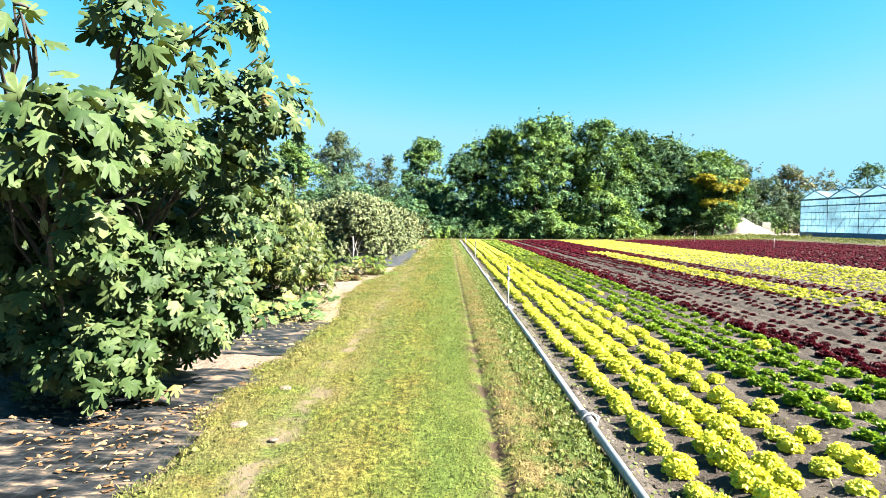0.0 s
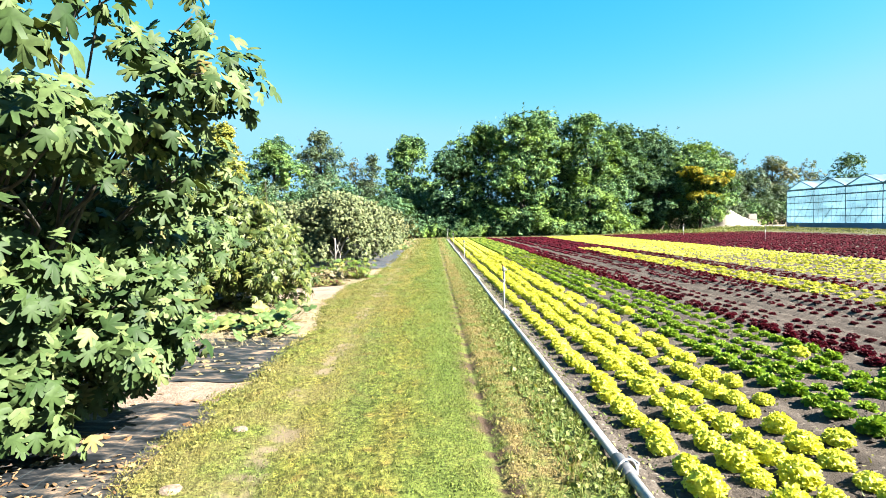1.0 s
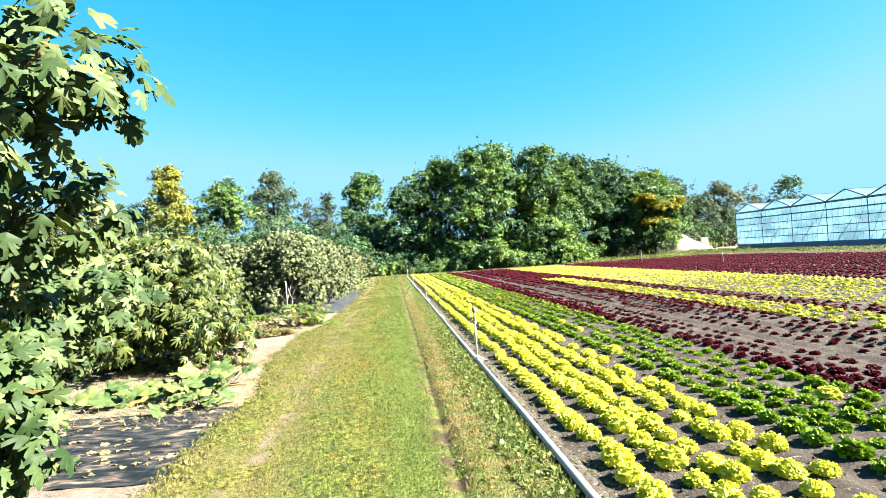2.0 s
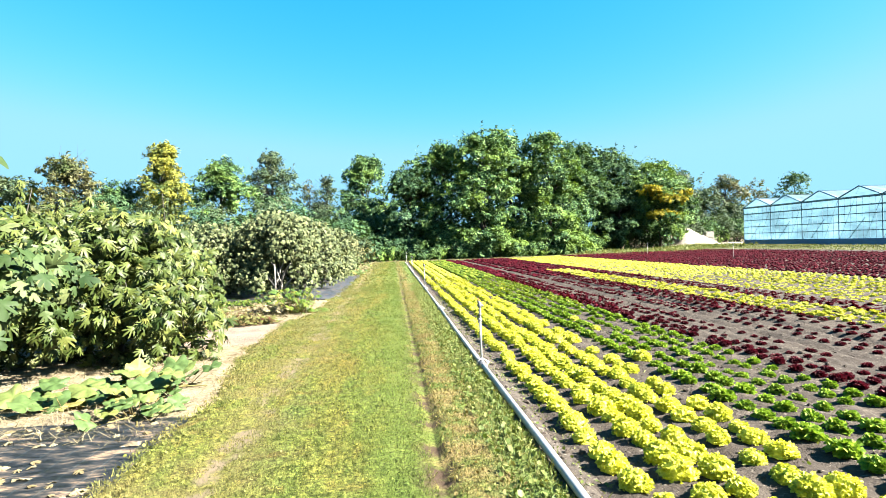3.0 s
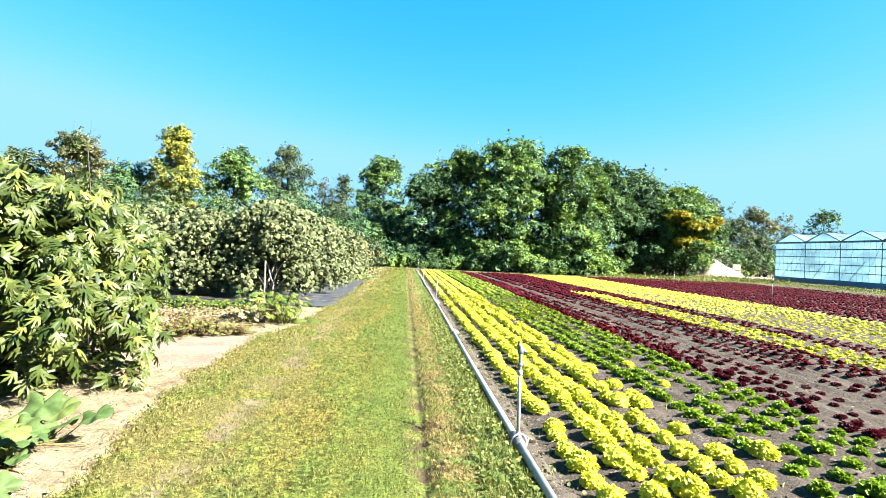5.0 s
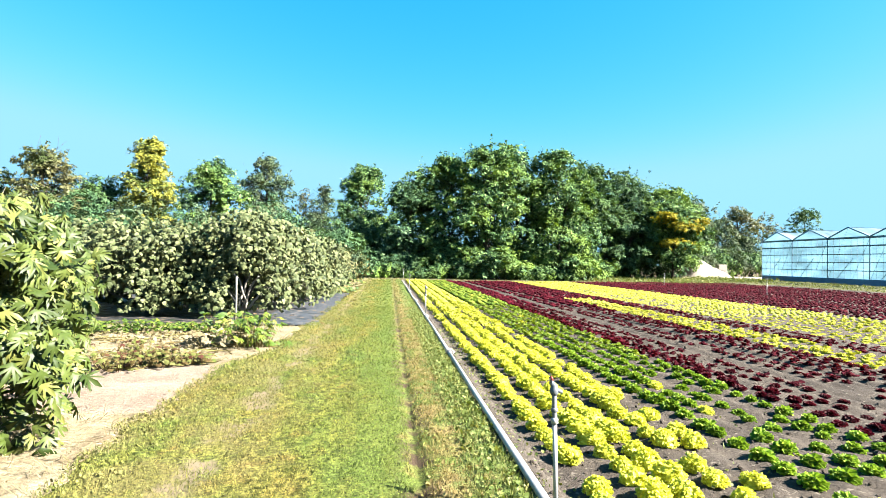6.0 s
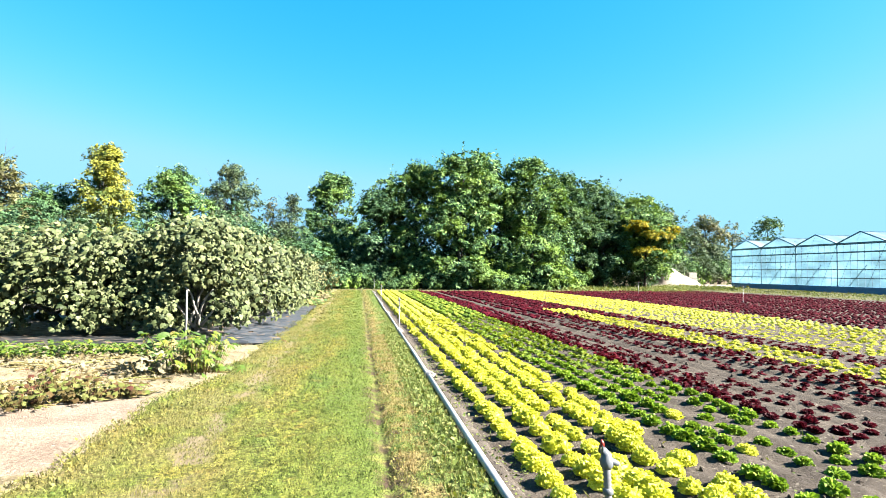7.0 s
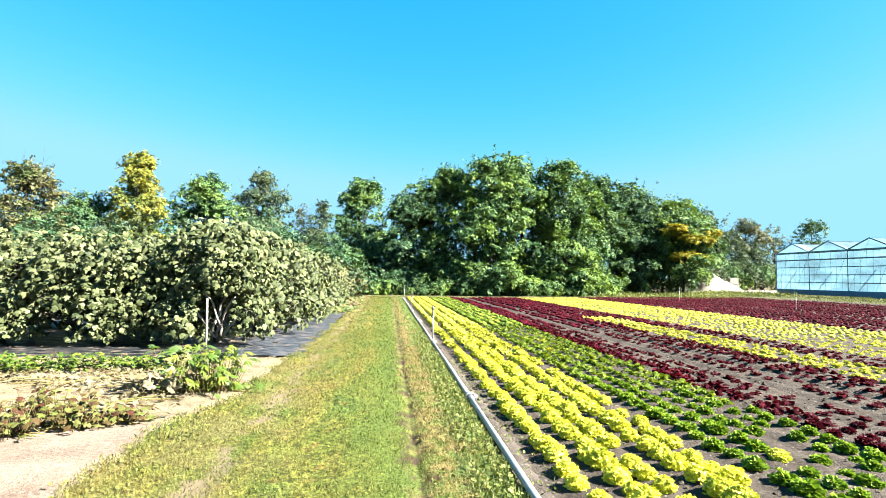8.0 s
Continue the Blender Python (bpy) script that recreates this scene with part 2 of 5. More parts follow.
M_LOWGREEN = leaf_mat("low_green_leaf", [(0, (0.0323, 0.0649, 0.00735)), (0.6, (0.0649, 0.107, 0.0111)), (1, (0.13, 0.139, 0.0184))], 0.5, 0.3, 0.3)
M_LITTER = leaf_mat("dry_fallen_leaf", [(0, (0.055, 0.03, 0.0135)), (0.5, (0.1, 0.062, 0.033)), (1, (0.16, 0.115, 0.07))], 0.85, 0.1, 0.0)
M_WOOD_LEAF = leaf_mat("woodland_leaf", [(0, (0.00552, 0.0194, 0.00825)), (0.4, (0.0239, 0.063, 0.0253)), (0.78, (0.0828, 0.157, 0.055)), (1, (0.17, 0.242, 0.101))], 0.65, 0.1, 0.16, (0.092, 0.15, 0.0286), 0.35)
M_WOOD_DARK = leaf_mat("dark_woodland_leaf", [(0, (0.0057, 0.02, 0.0099)), (0.45, (0.0228, 0.057, 0.0275)), (0.8, (0.0532, 0.106, 0.0495)), (1, (0.0931, 0.148, 0.0825))], 0.65, 0.1, 0.16, (0.0503, 0.092, 0.0242), 0.3)
M_WOOD_OLIVE = leaf_mat("olive_woodland_leaf", [(0, (0.0152, 0.0325, 0.0156)), (0.5, (0.0346, 0.0622, 0.029)), (1, (0.0696, 0.106, 0.0623))], 0.65, 0.18, 0.16, (0.0587, 0.0776, 0.0356), 0.4)
M_WOOD_YELLOW = leaf_mat("yellowing_leaf", [(0, (0.0342, 0.056, 0.012)), (0.45, (0.138, 0.142, 0.022)), (1, (0.237, 0.225, 0.034))], 0.6, 0.15, 0.2, (0.0399, 0.068, 0.02), 0.4, 0.5)
M_WOOD_TURNING = leaf_mat("turning_leaf", [(0, (0.07, 0.085, 0.01)), (0.4, (0.15, 0.135, 0.009)), (1, (0.27, 0.215, 0.014))], 0.65, 0.1, 0.2)
M_WOOD_BROWN = leaf_mat("browning_leaf", [(0, (0.0374, 0.0396, 0.0155)), (0.5, (0.0781, 0.0788, 0.0307)), (1, (0.131, 0.13, 0.0618))], 0.6, 0.2, 0.25, (0.0437, 0.0652, 0.0205), 0.5)
M_BARK = plain_mat("grey_fig_bark", (0.0463, 0.043, 0.0375), 0.85, 0.2, 0, 0.4, 14)
M_BARK_DARK = plain_mat("dark_bark", (0.0379, 0.0322, 0.0266), 0.9, 0.15, 0, 0.45, 6)
M_FRUIT = plain_mat("fig_skin", (0.0552, 0.059, 0.0173), 0.45, 0.4, 0, 0.3, 20)
M_ALU = plain_mat("weathered_aluminium", (0.276, 0.276, 0.271), 0.45, 0.5, 0.3, 0.22, 9)
M_ALU_DARK = plain_mat("dull_metal", (0.129, 0.132, 0.14), 0.5, 0.5, 0.6, 0.25, 25)
M_HEAD = plain_mat("grey_plastic", (0.0755, 0.0836, 0.0951), 0.45, 0.4, 0, 0.15, 30)
M_REDTIP = plain_mat("red_plastic", (0.171, 0.0152, 0.0114), 0.45, 0.4, 0, 0.15, 30)
M_STAKE = plain_mat("bleached_wood", (0.179, 0.168, 0.15), 0.85, 0.2, 0, 0.3, 18)
M_SAND = earth_mat("pale_sand", (0.229, 0.203, 0.173), (0.276, 0.254, 0.225), 0.5, 6, 0.06)
M_CONCRETE = plain_mat("pale_concrete", (0.186, 0.175, 0.157), 0.85, 0.2, 0, 0.25, 3)
M_STEEL = plain_mat("galvanised_steel", (0.085, 0.17, 0.235), 0.5, 0.5, 0.3, 0.2, 3)
M_PLINTH = plain_mat("blue_grey_base_panel", (0.03, 0.13, 0.24), 0.45, 0.4, 0, 0.2, 1.5)


def tarp_mat(name="woven_black_ground_sheet", weave=(0.0075, 0.0095, 0.012), dusty=(0.0374, 0.0307, 0.0248)):
    m, nodes, links, b = mat(name, 0.42, 0.3)
    c = nodes.new("ShaderNodeTexCoord").outputs["Object"]
    stretch = nodes.new("ShaderNodeMapping")
    stretch.inputs["Scale"].default_value = (0.8, 2.2, 1)
    stretch.inputs["Rotation"].default_value = (0, 0, 0.5)
    links.new(c, stretch.inputs["Vector"])
    dust = noise_at(nodes, links, 3.6, 7, stretch.outputs[0], 0.66)
    col = ramp(nodes, links, dust, [(0.38, tuple(q * 0.4 for q in weave)), (0.5, weave), (0.58, dusty), (0.65, (0.14, 0.0935, 0.0601))])
    w = nodes.new("ShaderNodeTexWave")
    w.inputs["Scale"].default_value = 1.6
    w.inputs["Distortion"].default_value = 0.4
    links.new(c, w.inputs["Vector"])
    line = ramp(nodes, links, w.outputs["Fac"], [(0.994, (0, 0, 0)), (0.9995, (0.082, 0.082, 0.082))])
    col = blend(nodes, links, line, col, (0.131, 0.205, 0.23))
    links.new(col, b.inputs["Base Color"])
    links.new(ramp(nodes, links, dust, [(0.4, (0.38, 0.38, 0.38)), (0.62, (0.9, 0.9, 0.9))]), b.inputs["Roughness"])
    bump(nodes, links, b, noise_at(nodes, links, 14, 5, c), 0.4, 0.02)
    return m


def pane_mat(name, base, clear):
    """Limewashed greenhouse glass: milky, glossy, partly clear."""
    m, nodes, links, b = mat(name, 0.12, 0.6)
    flat = nodes.new("ShaderNodeMapping")
    flat.inputs["Scale"].default_value = (1, 0.4, 1.1)
    flat.inputs["Rotation"].default_value = (0.6, 0, 0)
    place = nodes.new("ShaderNodeNewGeometry").outputs["Position"]
    links.new(place, flat.inputs["Vector"])
    n = noise_at(nodes, links, 0.55, 5, flat.outputs[0], 0.6)
    hue = ramp(nodes, links, nodes.new("ShaderNodeObjectInfo").outputs["Random"], [(0, (0.93, 0.95, 0.97)), (1, (1.04, 1.03, 1.02))])
    # slanting dark patches: shadows from inside the house, painted into the milky wash
    col = ramp(nodes, links, n, [(0.34, tuple(c * 0.55 for c in base)), (0.5, tuple(c * 0.9 for c in base)), (0.66, tuple(min(0.9, c * 1.15 + 0.02) for c in base))])
    col = blend(nodes, links, 1.0, col, hue, "MULTIPLY")
    links.new(col, b.inputs["Base Color"])
    t = nodes.new("ShaderNodeBsdfTranslucent")
    links.new(col, t.inputs["Color"])
    mix = nodes.new("ShaderNodeMixShader")
    mix.inputs[0].default_value = 0.42
    links.new(b.outputs[0], mix.inputs[1])
    links.new(t.outputs[0], mix.inputs[2])
    c = nodes.new("ShaderNodeBsdfTransparent")
    mix2 = nodes.new("ShaderNodeMixShader")
    mix2.inputs[0].default_value = clear
    links.new(mix.outputs[0], mix2.inputs[1])
    links.new(c.outputs[0], mix2.inputs[2])
    links.new(mix2.outputs[0], nodes["Material Output"].inputs["Surface"])
    return m


M_TARP = tarp_mat()
M_TARP_GREY = tarp_mat("faded_grey_ground_sheet", (0.0211, 0.0262, 0.0351), (0.0351, 0.0398, 0.0468))
M_PANE = pane_mat("limewashed_glass", (0.088, 0.178, 0.235), 0.15)
M_ROOF_PANE = pane_mat("roof_glass", (0.15, 0.216, 0.258), 0.12)


# ---------- building helpers ----------
def fast_mesh(name, verts, faces, smooth=False):
    """A mesh from an (n, 3) array of places and an (m, 3 or 4) array of corners."""
    me = bpy.data.meshes.new(name)
    verts, faces = np.asarray(verts, float), np.asarray(faces, int)
    k = faces.shape[1]
    me.vertices.add(len(verts))
    me.vertices.foreach_set("co", verts.ravel())
    me.loops.add(faces.size)
    me.loops.foreach_set("vertex_index", faces.ravel())
    me.polygons.add(len(faces))
    me.polygons.foreach_set("loop_start", np.arange(len(faces)) * k)
    me.polygons.foreach_set("loop_total", np.full(len(faces), k))
    me.polygons.foreach_set("use_smooth", np.full(len(faces), smooth))
    me.update(calc_edges=True)
    return me


def part(name, data, material, parent=None, label=""):
    """Links a mesh or a bmesh as one object, under a thing or a part."""
    if isinstance(data, bmesh.types.BMesh):
        me = bpy.data.meshes.new(name)
        data.to_mesh(me)
        data.free()
        data = me
    if not data.materials:
        data.materials.append(material)
    ob = new(name, data)
    if parent is not None:
        ob.parent = parent
    return tagged(ob, label)


def group_of(name, place=(0, 0, 0), label="", category="", group="", kind=""):
    ob = new(name)
    ob.empty_display_size = 0.2
    ob.location = place
    return tagged(ob, label, category, group, kind)


def joined(lists):
    """Several (verts, faces) with the same corners to a face, as one."""
    vs, fs, n = [], [], 0
    for v, f in lists:
        vs.append(np.asarray(v, float))
        fs.append(np.asarray(f, int) + n)
        n += len(v)
    return np.concatenate(vs), np.concatenate(fs)


def spread(template, places, turns, sizes):
    """The template's triangles at every place: turns is (n, 3, 3), sizes (n,) or (n, 3)."""
    tv, tf = template
    sizes = np.asarray(sizes, float)
    if sizes.ndim == 1:
        sizes = sizes[:, None]
    v = np.einsum("nij,nkj->nki", turns, tv[None] * sizes[:, None, :]) + places[:, None, :]
    f = tf[None] + (np.arange(len(places)) * len(tv))[:, None, None]
    return v.reshape(-1, 3), f.reshape(-1, tf.shape[1])


def turns_from(normals, rng, ups=None):
    """Rotations whose z axis is the normal and whose y axis points along ups (or anywhere)."""
    n = normals / (np.linalg.norm(normals, axis=1, keepdims=True) + 1e-9)
    u = rng.normal(size=n.shape) if ups is None else ups
    y = u - (u * n).sum(1, keepdims=True) * n
    y /= np.linalg.norm(y, axis=1, keepdims=True) + 1e-9
    x = np.cross(y, n)
    return np.stack([x, y, n], axis=2)


def lattice(x, y, cell, seed):
    """Smooth random heights, 0 to 1, with bumps of about that cell."""
    rng = np.random.default_rng(seed)
    table = rng.random((256, 256))
    gx, gy = x / cell, y / cell
    ix, iy = np.floor(gx).astype(int), np.floor(gy).astype(int)
    fx, fy = gx - ix, gy - iy
    fx, fy = fx * fx * (3 - 2 * fx), fy * fy * (3 - 2 * fy)
    a, b = table[ix % 256, iy % 256], table[(ix + 1) % 256, iy % 256]
    c, d = table[ix % 256, (iy + 1) % 256], table[(ix + 1) % 256, (iy + 1) % 256]
    return (a * (1 - fx) + b * fx) * (1 - fy) + (c * (1 - fx) + d * fx) * fy


def rise(x):
    """The ground lifts gently towards the greenhouse."""
    s = np.clip((np.asarray(x, float) - 29) / 8, 0, 1)
    return 0.3 * s * s * (3 - 2 * s)


def sheet(name, xs, ys, height, smooth=True):
    gx, gy = np.meshgrid(np.asarray(xs), np.asarray(ys))
    v = np.stack([gx, gy, height(gx, gy)], axis=2).reshape(-1, 3)
    w, h = len(xs), len(ys)
    i = (np.arange(h - 1)[:, None] * w + np.arange(w - 1)[None]).ravel()
    return fast_mesh(name, v, np.stack([i, i + 1, i + w + 1, i + w], axis=1), smooth)


def tube(points, radii, sides=8):
    """Corners and quads of a bent, tapering tube."""
    p = np.asarray(points, float)
    r = np.broadcast_to(np.asarray(radii, float), (len(p),))
    d = np.gradient(p, axis=0)
    d /= np.linalg.norm(d, axis=1, keepdims=True) + 1e-9
    ref = np.where(np.abs(d[:, 2:3]) > 0.9, np.array([[1.0, 0, 0]]), np.array([[0, 0, 1.0]]))
    a = np.cross(d, ref)
    a /= np.linalg.norm(a, axis=1, keepdims=True)
    b = np.cross(d, a)
    t = np.linspace(0, 2 * math.pi, sides, endpoint=False)
    v = p[:, None] + r[:, None, None] * (a[:, None] * np.cos(t)[None, :, None] + b[:, None] * np.sin(t)[None, :, None])
    v = v.reshape(-1, 3)
    f = []
    for k in range(len(p) - 1):
        for s in range(sides):
            f.append((k * sides + s, k * sides + (s + 1) % sides, (k + 1) * sides + (s + 1) % sides, (k + 1) * sides + s))
    n = len(v)
    v = np.concatenate([v, p[:1], p[-1:]])
    for s in range(sides):
        f.append((n, (s + 1) % sides, s, s))
        e = (len(p) - 1) * sides
        f.append((n + 1, e + s, e + (s + 1) % sides, e + (s + 1) % sides))
    return v, np.array(f)


def tube_mesh(name, parts):
    """Tubes as one smooth mesh; end caps are triangles."""
    v, f = joined(parts)
    me = bpy.data.meshes.new(name)
    me.from_pydata(v.tolist(), [], [list(dict.fromkeys(q)) for q in f.tolist()])
    me.polygons.foreach_set("use_smooth", [True] * len(me.polygons))
    me.update()
    return me


def box(bm, x0, y0, z0, x1, y1, z1, bevel=0.0):
    made = bmesh.ops.create_cube(bm, size=1, matrix=Matrix.LocRotScale(((x0 + x1) / 2, (y0 + y1) / 2, (z0 + z1) / 2), None, (x1 - x0, y1 - y0, z1 - z0)))
    if bevel:
        edges = {e for v in made["verts"] for e in v.link_edges}
        bmesh.ops.bevel(bm, geom=list(edges), offset=bevel, segments=2, affect="EDGES")
    return bm


# ---------- ground ----------
def steps(*stretches):
    """Grid lines: (from, to, step) one after another."""
    out = []
    for a, b, s in stretches:
        out += list(np.arange(a, b, s))
    return out + [stretches[-1][1]]


far_lines = [-2500, -900, -400, -200, -110]
ground = part("ground", sheet("ground", far_lines + steps((-70, 32, 2.0), (32, 70, 1.0)) + [110, 200, 400, 900, 2500],
              [-2500, -900, -300, -100] + steps((-40, 130, 2.0)) + [200, 400, 900, 2500],
              lambda x, y: -0.05 + rise(x) - 0.02 * lattice(x, y, 4.0, 1)), M_GROUND)
tagged(ground, "dry brown earth with scattered straw around the fields", "ground", kind="structure")


def grass_edge(y):
    """Where the mown track ends on the fig side."""
    y = np.asarray(y, float)
    line = np.interp(y, (3.5, 4.6, 5.8, 6.5, 9.6, 11.0, 12.4, 15.4, 17.0, 20.0, 28.0), (-1.82, -2.0, -2.02, -1.9, -1.84, -2.0, -2.18, -2.2, -1.8, -1.7, -1.6))
    return line + 0.16 * (lattice(y, y * 0, 0.5, 24) - 0.5) + 0.1 * (lattice(y, y * 0, 0.14, 25) - 0.5)


def path_height(x, y):
    rut = 0.05 * np.exp(-((x - 0.46) / 0.05) ** 2) + 0.015 * np.exp(-((x + 1.17) / 0.16) ** 2)
    edge = 0.06 * np.clip((x - 1.12) / 0.12, 0, 1) ** 2
    return 0.012 + 0.02 * lattice(x, y, 0.35, 2) + 0.012 * lattice(x, y, 0.09, 3) - rut - edge


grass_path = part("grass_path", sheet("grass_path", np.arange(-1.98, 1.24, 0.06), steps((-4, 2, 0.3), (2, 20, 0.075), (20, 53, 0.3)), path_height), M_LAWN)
track = np.empty(len(grass_path.data.vertices) * 3)
grass_path.data.vertices.foreach_get("co", track)
track = track.reshape(-1, 3)
hem = np.clip((-1.3 - track[:, 0]) / 0.68, 0, 1)
track[:, 0] += hem * (grass_edge(track[:, 1]) + 1.98)
track[:, 2] -= 0.06 * np.clip((hem - 0.8) / 0.2, 0, 1) ** 2
grass_path.data.vertices.foreach_set("co", track.ravel())
grass_path.data.update()
tagged(grass_path, "mown grass track with worn wheel ruts, yellowing in patches", "path", kind="structure")


def soil_height(x, y):
    ridge = 0.012 * np.cos((x - 1.65) / 0.32 * 2 * math.pi)
    tracks = 0.05 * np.exp(-((x - 6.05) / 0.13) ** 2) + 0.05 * np.exp(-((x - 6.95) / 0.13) ** 2)
    return 0.0 + ridge + 0.03 * lattice(x, y, 0.22, 4) + 0.02 * lattice(x, y, 0.08, 5) - tracks - 0.02 + rise(x)


field = part("field_soil", sheet("field_soil", steps((1.12, 7.5, 0.065), (7.5, 32.8, 0.4)), steps((-2, 2, 0.3), (2, 20, 0.11), (20, 60, 0.5)), soil_height), M_SOIL)
tagged(field, "grey-brown tilled soil of the lettuce field", "soil", kind="structure")

margin = part("soil_margin", sheet("soil_margin", steps((1.14, 1.46, 0.04)), steps((-2, 26, 0.08), (26, 51, 0.4)), lambda x, y: soil_height(x, y) + 0.008 - 0.05 * np.clip((x - 1.4) / 0.06, 0, 1) * lattice(x, y, 0.3, 15)), M_SOIL_EDGE)
tagged(margin, "paler trodden soil along the irrigation pipe", "soil", kind="structure")


def bed_height(a, b):
    return lambda x, y: a + 0.03 * lattice(x, y, 0.5, 6) + b * lattice(x, y, 0.12, 7) - 0.05 * np.clip((x - grass_edge(y) + 0.02) / 0.12, 0, 1)


verge = part("grass_verge", sheet("grass_verge", steps((-1.9, 30, 1.0), (30, 40, 0.6)) , steps((52, 66, 0.6)),
             lambda x, y: -0.02 + rise(x) + 0.05 * lattice(x, y, 1.0, 8) + 0.03 * lattice(x, y, 0.3, 9)), M_VERGE)
tagged(verge, "rough grass strip between field and trees", "grass", kind="structure")
side_verge = part("grass_verge", sheet("side_verge", steps((32.5, 37.5, 0.5)), steps((10, 52, 0.6)),
                  lambda x, y: -0.02 + rise(x) + 0.05 * lattice(x, y, 1.0, 8) + 0.03 * lattice(x, y, 0.3, 9)), M_VERGE)
tagged(side_verge, "rough grass strip in front of the greenhouse", "grass", kind="structure")
straw_bed = part("straw_bed", sheet("straw_bed", steps((-9, -1.75, 0.1)), steps((8.1, 12.9, 0.1)), bed_height(-0.02, 0.03)), M_STRAW_SOIL)
tagged(straw_bed, "pale soil strewn with straw and dry stalks", "soil", kind="structure")
pale_bed = part("bare_bed", sheet("bare_bed", steps((-9, -2.0, 0.1)), steps((12.9, 15.5, 0.1)), bed_height(-0.015, 0.015)), M_BED)
tagged(pale_bed, "bare pale sandy soil beside the grass track", "soil", kind="structure")
vine_bed = part("straw_bed", sheet("vine_bed", steps((-9, -1.55, 0.1)), steps((15.5, 20.4, 0.1)), bed_height(-0.02, 0.04)), M_STRAW_SOIL)
tagged(vine_bed, "pale soil covered with withered vines", "soil", kind="structure")
hedge_strip = part("straw_bed", sheet("hedge_strip", steps((-3.5, -1.45, 0.15)), steps((33, 52, 0.2)), bed_height(-0.025, 0.05)), M_STRAW_SOIL)
tagged(hedge_strip, "strip of dry vines along the hedge", "soil", kind="structure")


def sheet_height(x, y):
    fold = 0.07 * np.clip(lattice(x + 0.6 * y, y * 0.25, 0.28, 11) - 0.5, 0, 1)
    return 0.004 + 0.025 * lattice(x, y, 0.7, 10) + fold + 0.008 * lattice(x, y, 0.1, 12)


def ragged(xs_right, y0, y1, left, seed, step=0.08):
    """A ground sheet whose free edge waves along the track."""
    ys = np.arange(y0, y1 + step, step)
    us = np.linspace(0, 1, 40)
    right = xs_right + 0.14 * (lattice(ys, ys * 0, 0.6, seed) - 0.5) + 0.06 * (lattice(ys, ys * 0, 0.2, seed + 1) - 0.5)
    gx = left + (right[:, None] - left) * us[None]
    gy = ys[:, None] + 0.15 * (lattice(gx, gx * 0 + seed, 0.7, seed + 2) - 0.5) * np.linspace(-1, 1, len(ys))[:, None]
    z = sheet_height(gx, gy)
    v = np.stack([gx, gy, z], 2).reshape(-1, 3)
    w, h = gx.shape[1], gx.shape[0]
    i = (np.arange(h - 1)[:, None] * w + np.arange(w - 1)[None]).ravel()
    return fast_mesh("ground_sheet", v, np.stack([i, i + 1, i + w + 1, i + w], 1), True)


tagged(part("ground_sheet", ragged(-1.74, -3, 5.85, -7, 20), M_TARP), "dusty black woven ground sheet under the fig tree", "ground sheet")
tagged(part("ground_sheet", ragged(-1.8, 6.65, 8.8, -6, 30), M_TARP), "crumpled black ground sheet with a frayed edge", "ground sheet")
tagged(part("ground_sheet", ragged(-2.0, 20.3, 33, -12, 40), M_TARP), "black ground sheet in the shade under the fig hedge", "ground sheet")
grey = part("ground_sheet", ragged(-1.52, 20.35, 33, -3.0, 40), M_TARP_GREY)
grey.location = (0, 0, 0.012)
tagged(grey, "faded grey ground sheet strip beside the track", "ground sheet")
bare = part("bare_patch", sheet("bare_patch", steps((-7, -1.82, 0.08)), steps((5.6, 6.9, 0.08)), lambda x, y: -0.005 + 0.025 * lattice(x, y, 0.4, 13) + 0.02 * lattice(x, y, 0.1, 14)), M_BED)
tagged(bare, "sandy soil between two ground sheets", "soil", kind="structure")

# ---------- leaf shapes ----------
def outline_leaf(half, fold=0.25, droop=0.25, heart=0.3):
    """A leaf as a fan round its heart; half lists the right side's outline from the tip to the stalk."""
    pts = [(0.0, 1.0)] + half + [(0.0, 0.0)] + [(-x, y) for x, y in reversed(half)]
    v = np.array([(0.0, heart)] + pts)
    z = -fold * np.abs(v[:, 0]) ** 1.4 - droop * v[:, 1] ** 2 + 0.06 * np.sin(9 * v[:, 0] + 5 * v[:, 1])
    n = len(pts)
    f = np.array([(0, 1 + (k + 1) % n, 1 + k) for k in range(n)])
    return np.column_stack([v, z]), f


LEAF_BROAD = outline_leaf([(0.15, 0.9), (0.16, 0.7), (0.11, 0.54), (0.38, 0.8), (0.5, 0.7), (0.22, 0.37), (0.52, 0.36), (0.5, 0.18), (0.15, 0.04)], 0.3, 0.3)
LEAF_NARROW = outline_leaf([(0.12, 0.72), (0.07, 0.42), (0.42, 0.82), (0.4, 0.62), (0.14, 0.3), (0.52, 0.42), (0.48, 0.26), (0.13, 0.07)], 0.25, 0.4, 0.24)
LEAF_LOBED = outline_leaf([(0.24, 0.84), (0.22, 0.58), (0.56, 0.62), (0.46, 0.1)], 0.3, 0.3, 0.3)
LEAF_SMALL = outline_leaf([(0.42, 0.68), (0.44, 0.2)], 0.25, 0.3, 0.35)
LEAF_ROUND = outline_leaf([(0.22, 0.95), (0.42, 0.78), (0.54, 0.5), (0.46, 0.2), (0.22, 0.0)], 0.3, 0.2, 0.4)


